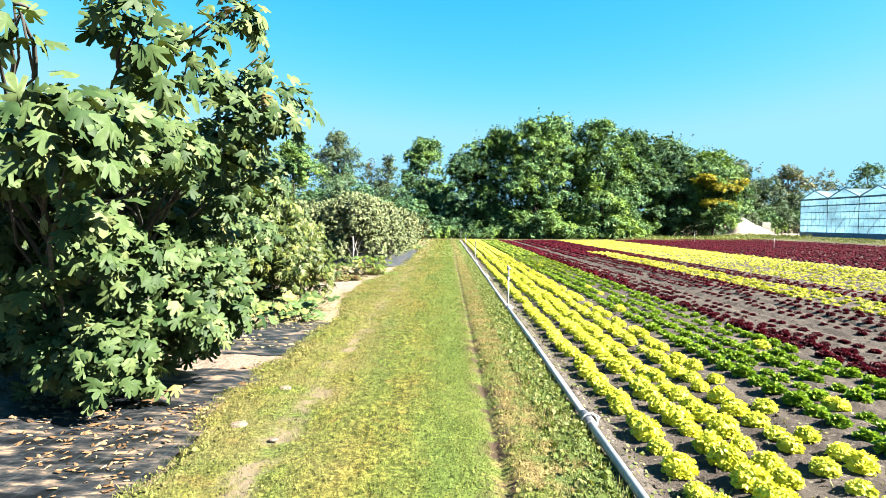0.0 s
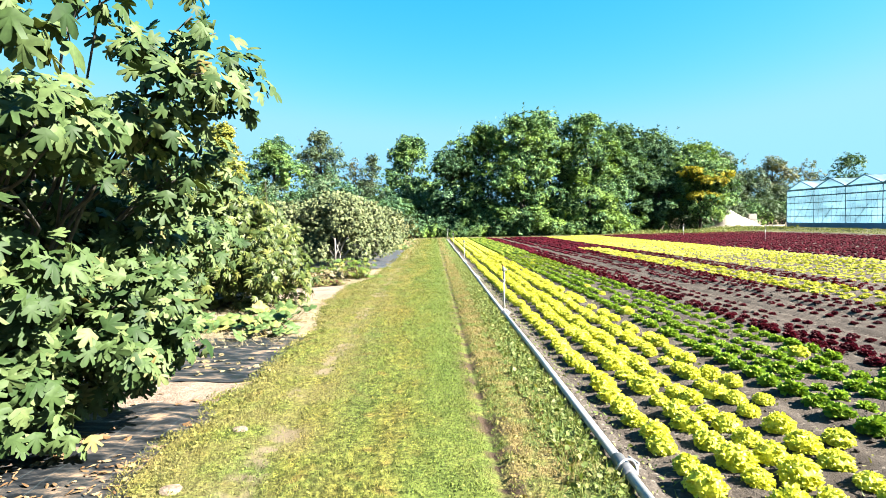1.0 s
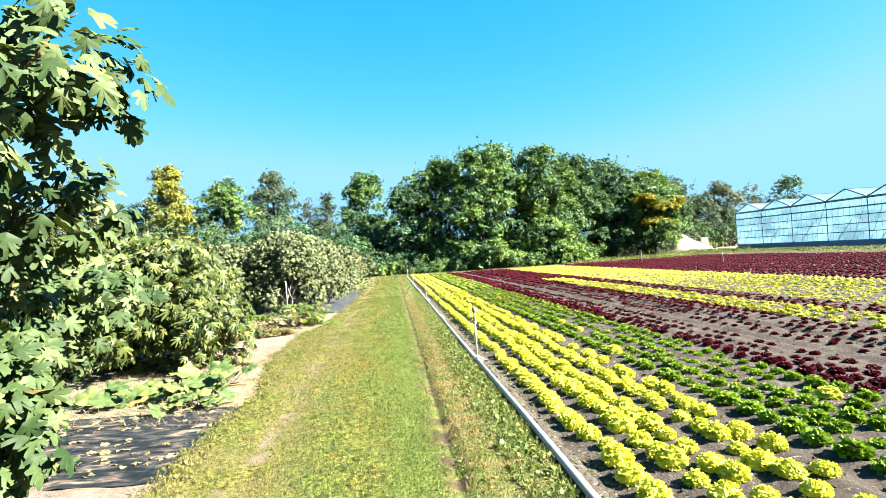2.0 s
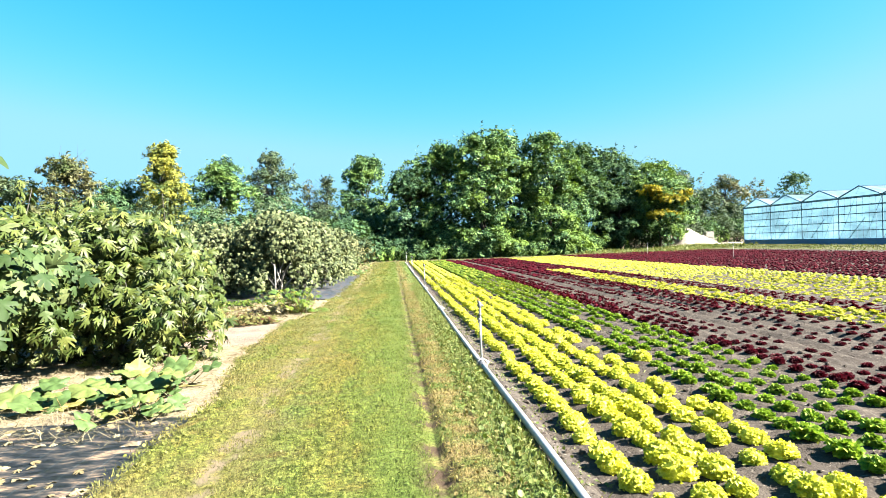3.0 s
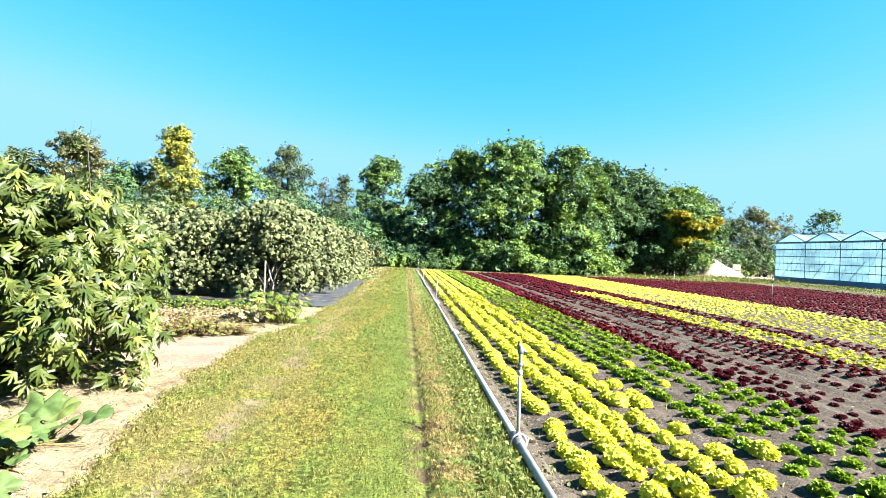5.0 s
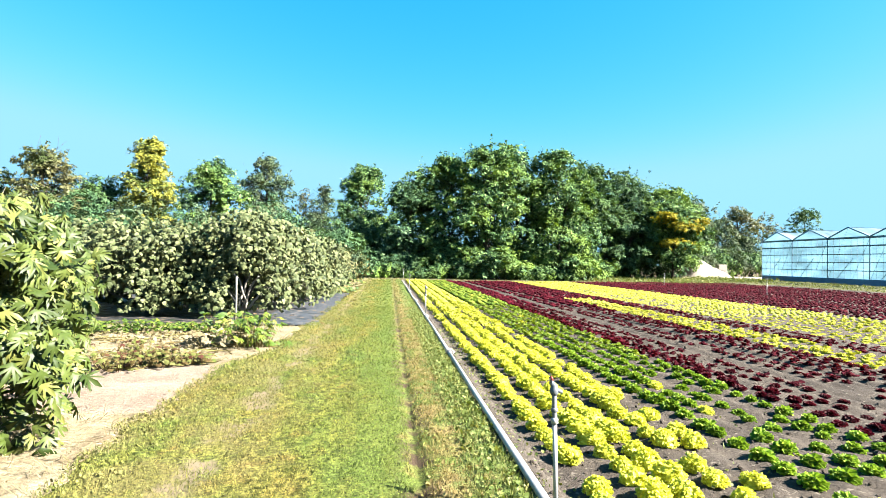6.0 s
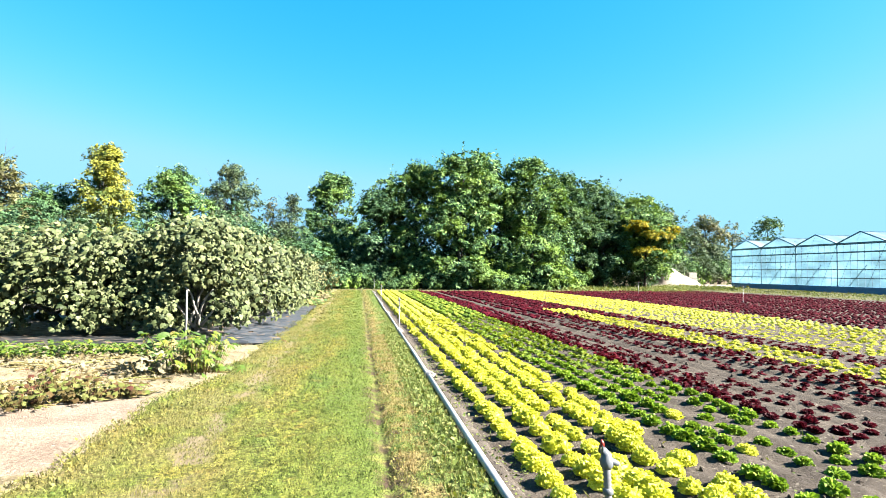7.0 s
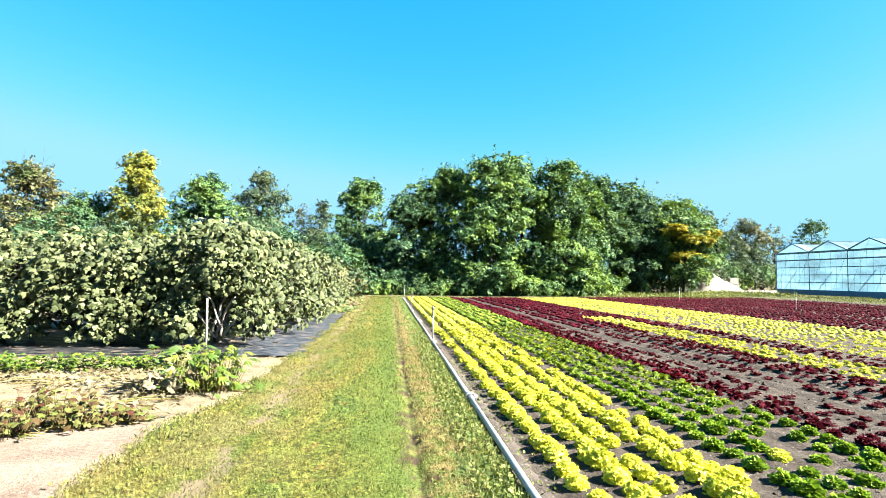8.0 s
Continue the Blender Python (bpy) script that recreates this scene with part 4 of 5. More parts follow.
WOOD_END = [
    (32.4, 71.0, 10.6, 4.0, M_WOOD_LEAF, 7000, 20, 0, GREEN_L), (37.4, 74.0, 9.4, 3.4, M_WOOD_OLIVE, 6000, 18, 0.1, "olive-green tree at the wood's end"),
    (31.4, 66.5, 8.4, 3.6, M_WOOD_LEAF, 7500, 18, 0, "green tree with boughs turning yellow in autumn"), (26.6, 66.5, 7.0, 2.4, M_WOOD_DARK, 4000, 14, 0, "low dark tree at the wood's edge"),
    (54.0, 90.0, 10.6, 3.2, M_WOOD_BROWN, 3500, 14, 0.25, "thin browning tree behind the greenhouse"), (47.0, 84.0, 7.5, 3.6, M_WOOD_OLIVE, 5500, 14, 0, "olive-green bushy tree beyond the sand heap"),
    (53.0, 86.0, 5.5, 3.0, M_WOOD_OLIVE, 3500, 12, 0, "olive bush beyond the sand heap"), (45.0, 84.0, 6.0, 2.6, M_WOOD_OLIVE, 3500, 12, 0, "olive bush beyond the sand heap"),
    (80.0, 118.0, 12.2, 4.2, M_WOOD_BROWN, 2600, 14, 0.3, "thin browning tree behind the greenhouse"), (87.5, 118.0, 13.6, 5.2, M_WOOD_DARK, 3600, 14, 0, "dark tree behind the greenhouse"),
]
WOOD_LEFT = [
    (-3.0, 72.0, 12.4, 2.9, M_WOOD_LEAF, 8000, 24, 0, "slender olive-green tree beside the track"), (-10.4, 96.0, 13.0, 2.1, M_WOOD_OLIVE, 4800, 22, 0.35, "thin browning tree with bare twigs"),
    (-13.4, 96.0, 12.4, 2.2, M_WOOD_BROWN, 1300, 14, 0.55, "almost bare tree with few brown leaves"), (-16.0, 84.0, 14.9, 3.6, M_WOOD_OLIVE, 11000, 34, 0.3, "tall olive-green tree with open crown"),
    (-19.4, 70.0, 11.9, 3.3, M_WOOD_LEAF, 10500, 32, 0.05, "tall leafy green tree behind the hedge"), (-22.8, 62.0, 12.4, 2.35, M_WOOD_YELLOW, 7500, 20, 0.15, "tall tree turning bright yellow"),
    (-27.0, 62.0, 8.0, 4.0, M_WOOD_DARK, 7000, 14, 0, "dark rounded tree behind the hedge"), (-30.2, 60.0, 10.6, 3.4, M_WOOD_BROWN, 9000, 32, 0.3, "browning tree with thin twigs"),
    (-36.0, 60.0, 9.0, 3.0, M_WOOD_OLIVE, 4000, 14, 0.1, "olive-green tree behind the hedge"), (-42.0, 62.0, 9.5, 3.6, M_WOOD_OLIVE, 4000, 14, 0.1, "olive-green tree behind the hedge")]
for k, (x, y, h, r, m, n, lumps, thin, label) in enumerate(WOOD_EDGE + WOOD_END + WOOD_LEFT):
    tree = wood_tree("tree", x, y, h, r * (1.06 if k < 8 else 1.1 if k < 12 else 1.0), m, int(n * (0.66 if k < 8 else 0.6 if k < 12 else 0.52)), 300 + k, label, int(lumps * 1.25), thin=thin, skirt=16 if k < 6 else 0)
    if "turning yellow in autumn" in label:
        # layered boughs whose leaves have turned
        turned = np.random.default_rng(8)
        boughs = [(-2.2, -2.5, 6.6, 1.2, 0.9, 0.35), (0.0, -2.7, 5.6, 1.7, 0.9, 0.36), (-1.2, -2.8, 3.9, 1.5, 0.9, 0.3), (1.4, -2.3, 6.2, 1.2, 0.8, 0.3), (0.4, -2.6, 3.6, 1.0, 0.7, 0.25)]
        p, normal, hang = sprigs(turned, boughs, 110, 10, 0.34, 0.05, 0.75)
        part("turned_foliage", fast_mesh("turned_foliage", *tufts(turned, p, normal, hang, 0.42 * turned.uniform(0.5, 1.2, len(p)))), M_WOOD_TURNING, tree, "boughs with bright yellow leaves")


def bush(name, x, y, h, r, material, count, seed, label, size=0.3, group=""):
    rng = np.random.default_rng(seed)
    ob = group_of(name, (x, y, float(rise(x))), label, "bush", group)
    blobs = []
    for k in range(9):
        a, q = k * 2.4, math.sqrt((k + 0.5) / 9)
        c = (r * 0.75 * q * math.cos(a), r * 0.75 * q * math.sin(a), h * rng.uniform(0.3, 0.75) * (1.1 - 0.45 * q))
        blobs.append((*c, r * rng.uniform(0.32, 0.5), r * rng.uniform(0.32, 0.5), h * rng.uniform(0.22, 0.34)))
        part("stem", tube_mesh("stem", [tube(limb_curve(rng, (0, 0, -0.05), c, 0.2, 5), np.linspace(0.04, 0.012, 5), 4)]), M_BARK_DARK, ob)
    p, normal, hang = sprigs(rng, blobs, count // 19, 8, size * 1.35, 0.15, 0.3)
    keep = p[:, 2] > 0
    p, normal, hang = p[keep], normal[keep], hang[keep]
    n = len(p)
    v, f = tufts(rng, p, normal, hang, size * rng.uniform(0.6, 1.25, n))
    part("foliage", fast_mesh("foliage", v, f), material, ob)
    return ob


bush_rng = np.random.default_rng(9)
for k in range(15):
    x = -1.0 + k * 1.55 + bush_rng.uniform(-0.4, 0.4)
    bush("bush", x, 56.8 + bush_rng.uniform(-0.6, 0.8) + max(0, x - 14) * 0.6, bush_rng.uniform(0.7, 2.0), 1.2, M_WOOD_DARK if k % 2 else M_WOOD_LEAF, 1300, 500 + k, "green undergrowth at the foot of the trees", 0.3, group="undergrowth")
for k in range(13):
    x = 0.0 - k * 3.6
    bush("bush", x, 64 + bush_rng.uniform(-3, 4) - (0 if x > -20 else 6), bush_rng.uniform(5.6, 8.2), 3.6, (M_WOOD_DARK, M_WOOD_DARK, M_WOOD_OLIVE)[k % 3], 2900, 540 + k, "tall green thicket behind the fig hedge", 0.4, group="thicket")
for k in range(6):
    bush("bush", 20.5 + k * 2.4, 66.5 + k * 0.5 + bush_rng.uniform(-1, 1), bush_rng.uniform(1.6, 3.0), 1.7, M_WOOD_DARK if k % 3 else M_WOOD_OLIVE, 1500, 560 + k, "low undergrowth at the foot of the trees", 0.3, group="undergrowth")
for k in range(4):
    bush("bush", 44.5 + k * 2.6, 78.5 + k * 0.8, (3.6, 4.4, 3.8, 4.2)[k], 2.2, M_WOOD_OLIVE if k % 2 else M_WOOD_LEAF, 2200, 650 + k, "olive-green bush beyond the sand heap", 0.32, group="undergrowth")
bush("bush", -2.9, 44.5, 2.9, 1.5, M_WOOD_OLIVE, 2400, 580, "tan-green climbing shrub at the end of the hedge", 0.24)
bush("bush", -2.6, 47.5, 2.4, 1.3, M_DRYWEED, 1600, 581, "dry tan shrub at the end of the hedge", 0.24)
for k in range(9):
    bush("bush", -3.5 - (k % 3) * 3.4, 46 + (k // 3) * 4.5, bush_rng.uniform(3.2, 4.6), 2.2, M_WOOD_DARK, 1300, 590 + k, "dark green thicket at the end of the track", 0.36, group="thicket")
for k in range(8):
    bush("bush", 1.5 + k * 3.7, 67.5 + bush_rng.uniform(-1, 1) + 0.2 * k, bush_rng.uniform(6.0, 8.0), 3.0, M_WOOD_DARK, 1400, 610 + k, "dark thicket under the tall trees", 0.4, group="thicket")
for k in range(9):
    bush("bush", -8.5 - k * 3.4, 57.5 + bush_rng.uniform(-2, 2), bush_rng.uniform(4.6, 7.0), 2.8, (M_WOOD_DARK, M_WOOD_OLIVE, M_WOOD_DARK)[k % 3], 3200, 630 + k, "tall green thicket behind the fig hedge", 0.34, group="thicket")
far_rng = np.random.default_rng(31)
fx = far_rng.uniform(-420, 420, 2600)
fy = 260 + 0.1 * np.abs(fx) + far_rng.uniform(-8, 8, 2600)
fz = far_rng.uniform(0, 1, 2600) ** 0.8 * (6.0 + 3.0 * lattice(fx, fx * 0, 20.0, 61))
fp = np.column_stack([fx, fy, fz])
v, f = spread(SPRAY, fp, turns_from(far_rng.normal(size=(2600, 3)) * 0.5 + np.array([0, -0.6, 0.6]), far_rng), far_rng.uniform(2.8, 5.5, 2600))
tagged(part("far_woods", fast_mesh("far_woods", v, f), M_WOOD_DARK), "distant dark line of woods", "woods", kind="stuff")

# ---------- greenhouse ----------
GX, GY0, BAY, BAYS, EAVE, RIDGE, BASE, DEEP = 39.8, 63.4, 4.5, 7, 4.05, 0.88, 0.5, 36.0
G0 = float(rise(GX))
greenhouse = group_of("greenhouse", (GX, GY0, G0), "long multi-span greenhouse with limewashed glass and steel frame", "greenhouse")
pane_shape = {}


def quad_plate(key, corners, thick):
    """A thin plate from four corners, with real edges."""
    if key not in pane_shape:
        a, b, c, d = (Vector(q) for q in corners)
        n = (b - a).cross(d - a).normalized() * thick
        vs = [a, b, c, d, a + n, b + n, c + n, d + n]
        pane_shape[key] = fast_mesh(key, [tuple(q) for q in vs], [(0, 3, 2, 1), (4, 5, 6, 7), (0, 1, 5, 4), (1, 2, 6, 5), (2, 3, 7, 6), (3, 0, 4, 7)])
    return pane_shape[key]


bm = bmesh.new()
box(bm, -0.06, -BAY * BAYS, -0.3, 0.1, 0, BASE)
part("plinth", bm, M_PLINTH, greenhouse, "blue-grey base panel")
for b in range(BAYS + 1):
    bm = bmesh.new()
    box(bm, -0.05, -b * BAY - 0.05, BASE, 0.09, -b * BAY + 0.05, EAVE, 0.01)
    part("post", bm, M_STEEL, greenhouse)
COLS, ROWS = 7, 5
cw, rh = BAY / COLS, (EAVE - BASE) / ROWS
pane_front = quad_plate("pane", [(0, -0.02, 0.02), (0, -cw + 0.02, 0.02), (0, -cw + 0.02, rh - 0.02), (0, -0.02, rh - 0.02)], 0.006)
for b in range(BAYS):
    for c in range(COLS):
        for r in range(ROWS):
            ob = part("pane", pane_front, M_PANE, greenhouse)
            ob.location = (0.02, -b * BAY - c * cw, BASE + r * rh)
            ob.visible_shadow = False
    for c in range(1, COLS):
        bm = bmesh.new()
        box(bm, -0.01, -b * BAY - c * cw - 0.013, BASE, 0.05, -b * BAY - c * cw + 0.013, EAVE)
        part("glazing_bar", bm, M_STEEL, greenhouse)
    y0, ym, y1 = -b * BAY, -(b + 0.5) * BAY, -(b + 1) * BAY
    # gable
    if "gable" not in pane_shape:
        tri = [(0, -0.02, 0.02), (0, -BAY + 0.02, 0.02), (0, -BAY / 2, RIDGE - 0.02)]
        pane_shape["gable"] = fast_mesh("gable", tri + [(0.006, q[1], q[2]) for q in tri], [(0, 1, 2), (3, 5, 4)])
    gable = pane_shape["gable"]
    ob = part("gable_pane", gable, M_PANE, greenhouse)
    ob.location = (0.02, y0, EAVE)
    ob.visible_shadow = False
    for ya, za, yb, zb in ((y0, EAVE, ym, EAVE + RIDGE), (ym, EAVE + RIDGE, y1, EAVE)):
        part("rafter", tube_mesh("rafter", [tube([(-0.02, ya, za + 0.03), (-0.02, yb, zb + 0.03)], 0.06, 6)]), M_STEEL, greenhouse)
    for side, (ya, za, yb, zb) in enumerate(((y0, EAVE, ym, EAVE + RIDGE), (ym, EAVE + RIDGE, y1, EAVE))):
        roof = quad_plate("roof_pane_%d" % side, [(0, 0, 0), (DEEP / 12 - 0.06, 0, 0), (DEEP / 12 - 0.06, yb - ya, zb - za), (0, yb - ya, zb - za)], 0.006)
        for k in range(12):
            ob = part("roof_pane", roof, M_ROOF_PANE, greenhouse)
            ob.location = (0.06 + k * DEEP / 12, ya, za)
            ob.visible_shadow = False
    part("ridge_beam", tube_mesh("ridge_beam", [tube([(0, ym, EAVE + RIDGE + 0.03), (DEEP, ym, EAVE + RIDGE + 0.03)], 0.016, 6)]), M_ALU, greenhouse)
    part("gutter", tube_mesh("gutter", [tube([(0, y1, EAVE + 0.02), (DEEP, y1, EAVE + 0.02)], 0.02, 6)]), M_ALU, greenhouse)
    # inner cross braces
    part("brace", tube_mesh("brace", [tube([(0.35, y0 - 0.9, BASE), (0.35, y1 + 1.6, EAVE - 1.5)], 0.03, 6)]), M_STEEL, greenhouse)
for r in range(1, ROWS):
    bm = bmesh.new()
    box(bm, -0.02, -BAY * BAYS, BASE + r * rh - (0.04 if r == 4 else 0.018), 0.06, 0, BASE + r * rh + (0.04 if r == 4 else 0.018))
    part("rail", bm, M_STEEL, greenhouse)
bm = bmesh.new()
box(bm, -0.05, -BAY * BAYS, EAVE - 0.06, 0.08, 0, EAVE + 0.06)
part("eave_beam", bm, M_STEEL, greenhouse)
M_SCREEN = plain_mat("white_painted_wall", (0.8, 0.84, 0.86), 0.9, 0.1, 0, 0.15, 0.7)
side_pane = quad_plate("side_pane", [(0.05, 0, BASE), (3.0, 0, BASE), (3.0, 0, EAVE), (0.05, 0, EAVE)], 0.006)
for k in range(12):
    for yy in (-0.02, -BAY * BAYS + 0.02):
        ob = part("side_pane", side_pane, M_PANE, greenhouse)
        ob.location = (k * 3.0, yy, 0)
        ob.visible_shadow = False
bm = bmesh.new()
box(bm, 0.1, -0.08, -0.3, DEEP, 0.02, BASE)
part("plinth", bm, M_PLINTH, greenhouse)
bm = bmesh.new()
box(bm, DEEP, -BAY * BAYS, -0.3, DEEP + 0.1, 0, EAVE)
part("back_wall", bm, M_SCREEN, greenhouse)

# ---------- sand heap, blocks and yard ----------
heap_rng = np.random.default_rng(5)
gx, gy = np.meshgrid(np.linspace(-3.6, 3.6, 50), np.linspace(-3, 3, 36))
hz = 2.7 * np.clip(1 - np.sqrt((gx + 1.0) ** 2 / 5.0 + gy ** 2 / 6.5), 0, 1) + 1.2 * np.clip(1 - np.sqrt((gx - 1.4) ** 2 / 4.4 + gy ** 2 / 5.5), 0, 1)
hz = np.maximum(hz, 0) + 0.18 * (lattice(gx + 9, gy + 9, 0.7, 71) - 0.5) * (hz > 0.02) - 0.05
w, hh = gx.shape[1], gx.shape[0]
i = (np.arange(hh - 1)[:, None] * w + np.arange(w - 1)[None]).ravel()
heap = part("sand_hill", fast_mesh("sand_hill", np.stack([gx, gy, hz], 2).reshape(-1, 3), np.stack([i, i + 1, i + w + 1, i + w], 1), True), M_SAND)
heap.location = (38.6, 72.4, float(rise(38.6)))
tagged(heap, "one pale heap of sand beside the greenhouse yard", "sand")
bm = bmesh.new()
box(bm, -0.55, -0.4, 0, 0.55, 0.4, 0.8, 0.05)
block = part("concrete_block", bm, M_CONCRETE)
block.location = (42.0, 74.2, float(rise(42)))
tagged(block, "weathered pale concrete block beside the sand heap", "block", "concrete blocks")
for dx, dz, a in ((-1.35, 0.0, 4), (-0.1, 0.8, -3)):
    copy_thing(block, pose(42.0 + dx, 74.2, float(rise(42)) + dz, 0, 0, a))
yard = part("yard", sheet("yard", steps((36.5, 60, 1.0)), steps((66.2, 80, 1.0)), lambda x, y: rise(x) - 0.01 + 0.03 * lattice(x, y, 2.0, 72)), M_SAND)
tagged(yard, "pale gravel yard behind the greenhouse", "yard", kind="structure")

# ---------- irrigation ----------
PIPE_X, PIPE_R = 1.255, 0.032


def pipe_line(x, ys, group, near=True):
    for a, b in zip(ys[:-1], ys[1:]):
        z = 0.05 + float(rise(x))
        section = group_of("irrigation_pipe", (x, a, z), "dull aluminium irrigation pipe section lying on the soil", "pipe", group)
        wob = 0.012 * math.sin(a * 1.7)
        part("tube", tube_mesh("tube", [tube([(0, 0, 0), (wob, (b - a) * 0.5, 0.004), (0, b - a, 0)], PIPE_R, 18 if near else 8)]), M_ALU, section)
        coupling = part("coupling", tube_mesh("coupling", [tube([(0, -0.06, 0), (0, -0.055, 0), (0, 0.2, 0), (0, 0.205, 0)], [PIPE_R, PIPE_R + 0.014, PIPE_R + 0.014, PIPE_R], 18 if near else 8)]), M_ALU_DARK, section, "dull grey coupling sleeve")
        if near:
            ring = [(0.07 * math.cos(t), 0.03 + 0.02 * math.sin(2 * t), 0.07 * math.sin(t)) for t in np.linspace(-0.6, 3.7, 12)]
            part("latch", tube_mesh("latch", [tube(ring, 0.008, 6), tube([(0.06, 0.03, -0.02), (0.10, 0.09, 0.015), (0.06, 0.16, 0.03)], 0.008, 6)]), M_ALU, coupling, "bent wire latch")


def sprinkler(x, y, lean, height, group, label="slender aluminium sprinkler riser with a grey nozzle head"):
    z = 0.05 + float(rise(x))
    ob = group_of("sprinkler", (x, y, z + PIPE_R - 0.01), label, "sprinkler", group)
    top = np.array([lean[0], lean[1], height])
    def at(t):
        return tuple(top * t)
    part("riser", tube_mesh("riser", [tube([at(0), at(0.35), at(0.66)], 0.0145, 10)]), M_ALU, ob)
    part("foot", tube_mesh("foot", [tube([at(-0.02), at(0.03), at(0.075)], [0.03, 0.028, 0.018], 10)]), M_ALU_DARK, ob)
    # ribbed joint between two sleeves
    ribs = np.linspace(0.66, 0.87, 19)
    part("joint", tube_mesh("joint", [tube([at(t) for t in ribs], [0.0185 if k % 2 else 0.0145 for k in range(19)], 10)]), M_ALU_DARK, ob, "mottled grey ribbed joint")
    part("collar", tube_mesh("collar", [tube([at(0.645), at(0.65), at(0.69), at(0.695)], [0.015, 0.0235, 0.0235, 0.016], 12)]), M_ALU, ob)
    part("collar", tube_mesh("collar", [tube([at(0.735), at(0.74), at(0.765), at(0.77)], [0.015, 0.022, 0.022, 0.016], 12)]), M_HEAD, ob)
    body = [at(0.86), at(0.88), at(0.91), at(0.935), (top[0] - 0.012, top[1], height * 0.965)]
    nozzle = part("nozzle", tube_mesh("nozzle", [tube(body, [0.017, 0.027, 0.029, 0.022, 0.014], 12)]), M_HEAD, ob)
    arm = [(top[0] * 0.9 - 0.012, top[1] * 0.9, height * 0.895), (top[0] * 0.9 + 0.03, top[1] * 0.9 - 0.004, height * 0.9), (top[0] * 0.9 + 0.052, top[1] * 0.9 - 0.008, height * 0.888)]
    part("arm", tube_mesh("arm", [tube(arm, [0.016, 0.015, 0.01], 8)]), M_HEAD, nozzle)
    fork = [tube([(top[0] - 0.02, top[1] + d, height * 0.94), (top[0] - 0.018, top[1] + d, height * 0.975), (top[0] - 0.012, top[1], height * 0.992)], 0.006, 6) for d in (-0.014, 0.014)]
    part("bridge", tube_mesh("bridge", fork), M_HEAD, nozzle)
    part("cap", tube_mesh("cap", [tube([(top[0] - 0.012, top[1], height * 0.975), (top[0] - 0.014, top[1], height * 0.995), (top[0] - 0.018, top[1], height * 1.012)], [0.009, 0.009, 0.005], 8)]), M_REDTIP, nozzle, "small red cap")
    return ob


pipe_line(PIPE_X, [-1.8, 4.25, 10.3, 16.4, 22.5, 28.6, 34.7, 40.8, 46.9, 51.0], "pipe sections along the track")
for k, y in enumerate((10.35, 22.55, 34.75, 46.95)):
    sprinkler(PIPE_X, y, ((0.015, 0.14), (-0.01, 0.0), (0.01, 0.02), (0, 0))[k], (0.79, 0.86, 0.86, 0.95)[k], "sprinklers along the track")
for y in (25.0, 37.6, 49.8):
    sprinkler(22.0, y, (0.02, 0.03), 0.95, "sprinklers in the far beds", "pale sprinkler riser standing among red lettuces")
stake = part("wooden_stake", tube_mesh("wooden_stake", [tube([(0, 0, -0.05), (0.012, 0.0, 0.55), (0.0, 0.01, 1.1)], [0.026, 0.024, 0.022], 7)]), M_STAKE)
stake.location = (-3.47, 21.1, 0)
tagged(stake, "weathered pale wooden stake before the fig hedge", "stake")

# ---------- vines, squash, litter ----------
def squash(name, x, y, spread_x, spread_y, count, size, material, seed, label, tall=0.28, leaf=LEAF_SQUASH, stalk=0.4):
    """A low sprawling plant: creeping stems, each leaf on its own stalk."""
    rng = np.random.default_rng(seed)
    ob = group_of(name, (x, y, 0.0), label, "plant")
    p = np.column_stack([rng.normal(size=count) * spread_x * 0.5, rng.normal(size=count) * spread_y * 0.5, rng.uniform(0.03, tall, count) if stalk < 0.1 else rng.uniform(0.06, tall, count)])
    tubes = [] if leaf is SPRAY else [tube(np.array([(q[0] * (1 - stalk), q[1] * (1 - stalk), 0.02 if stalk > 0.1 else q[2] * 0.6), (q[0] * (1 - 0.4 * stalk), q[1] * (1 - 0.4 * stalk), q[2] * (0.6 if stalk > 0.1 else 0.9)), q]), [0.006, 0.004, 0.003], 3) for q in p]
    for _ in range(9):
        a = rng.uniform(0, 6.28)
        end = (spread_x * math.cos(a), spread_y * math.sin(a), 0.03)
        tubes.append(tube(limb_curve(rng, (0, 0, 0.02), end, 0.3, 8) * np.array([1, 1, 0.25]) + np.array([0, 0, 0.02]), np.linspace(0.011, 0.006, 8), 4))
    tagged(part("stem", tube_mesh("stem", tubes), M_DRYWEED, ob), kind="stuff")
    normal = np.array([0.1, -0.25, 1.0]) + rng.normal(size=(count, 3)) * (0.28 if stalk > 0.1 else 0.75)
    v, f = spread(leaf, p, turns_from(normal, rng), size * rng.uniform(0.6, 1.2, count))
    part("leaves", fast_mesh("leaves", v, f, True), material, ob)
    return ob


squash("squash_plant", -2.62, 9.9, 0.6, 0.6, 46, 0.2, M_SQUASH, 81, "sprawling squash plant with large yellowing leaves", 0.34)
squash("squash_plant", -2.35, 9.0, 0.4, 0.4, 20, 0.15, M_SQUASH, 82, "low squash plant at the sheet's edge", 0.2)
squash("squash_plant", -3.3, 9.6, 0.7, 0.5, 16, 0.24, M_SQUASH, 83, "low squash plant with yellow leaves", 0.2)
squash("squash_plant", -2.15, 17.15, 0.5, 0.5, 150, 0.15, M_LOWGREEN, 84, "leafy green squash plant beside the track", 0.62, LEAF_NARROW)
squash("squash_plant", -2.7, 17.7, 0.45, 0.5, 60, 0.13, M_SQUASH, 85, "yellowing squash plant beside the track", 0.62, LEAF_LOBED)
squash("squash_plant", -2.75, 17.0, 0.6, 0.4, 34, 0.14, M_PALEVINE, 86, "bleached squash plant with dead papery leaves", 0.3)
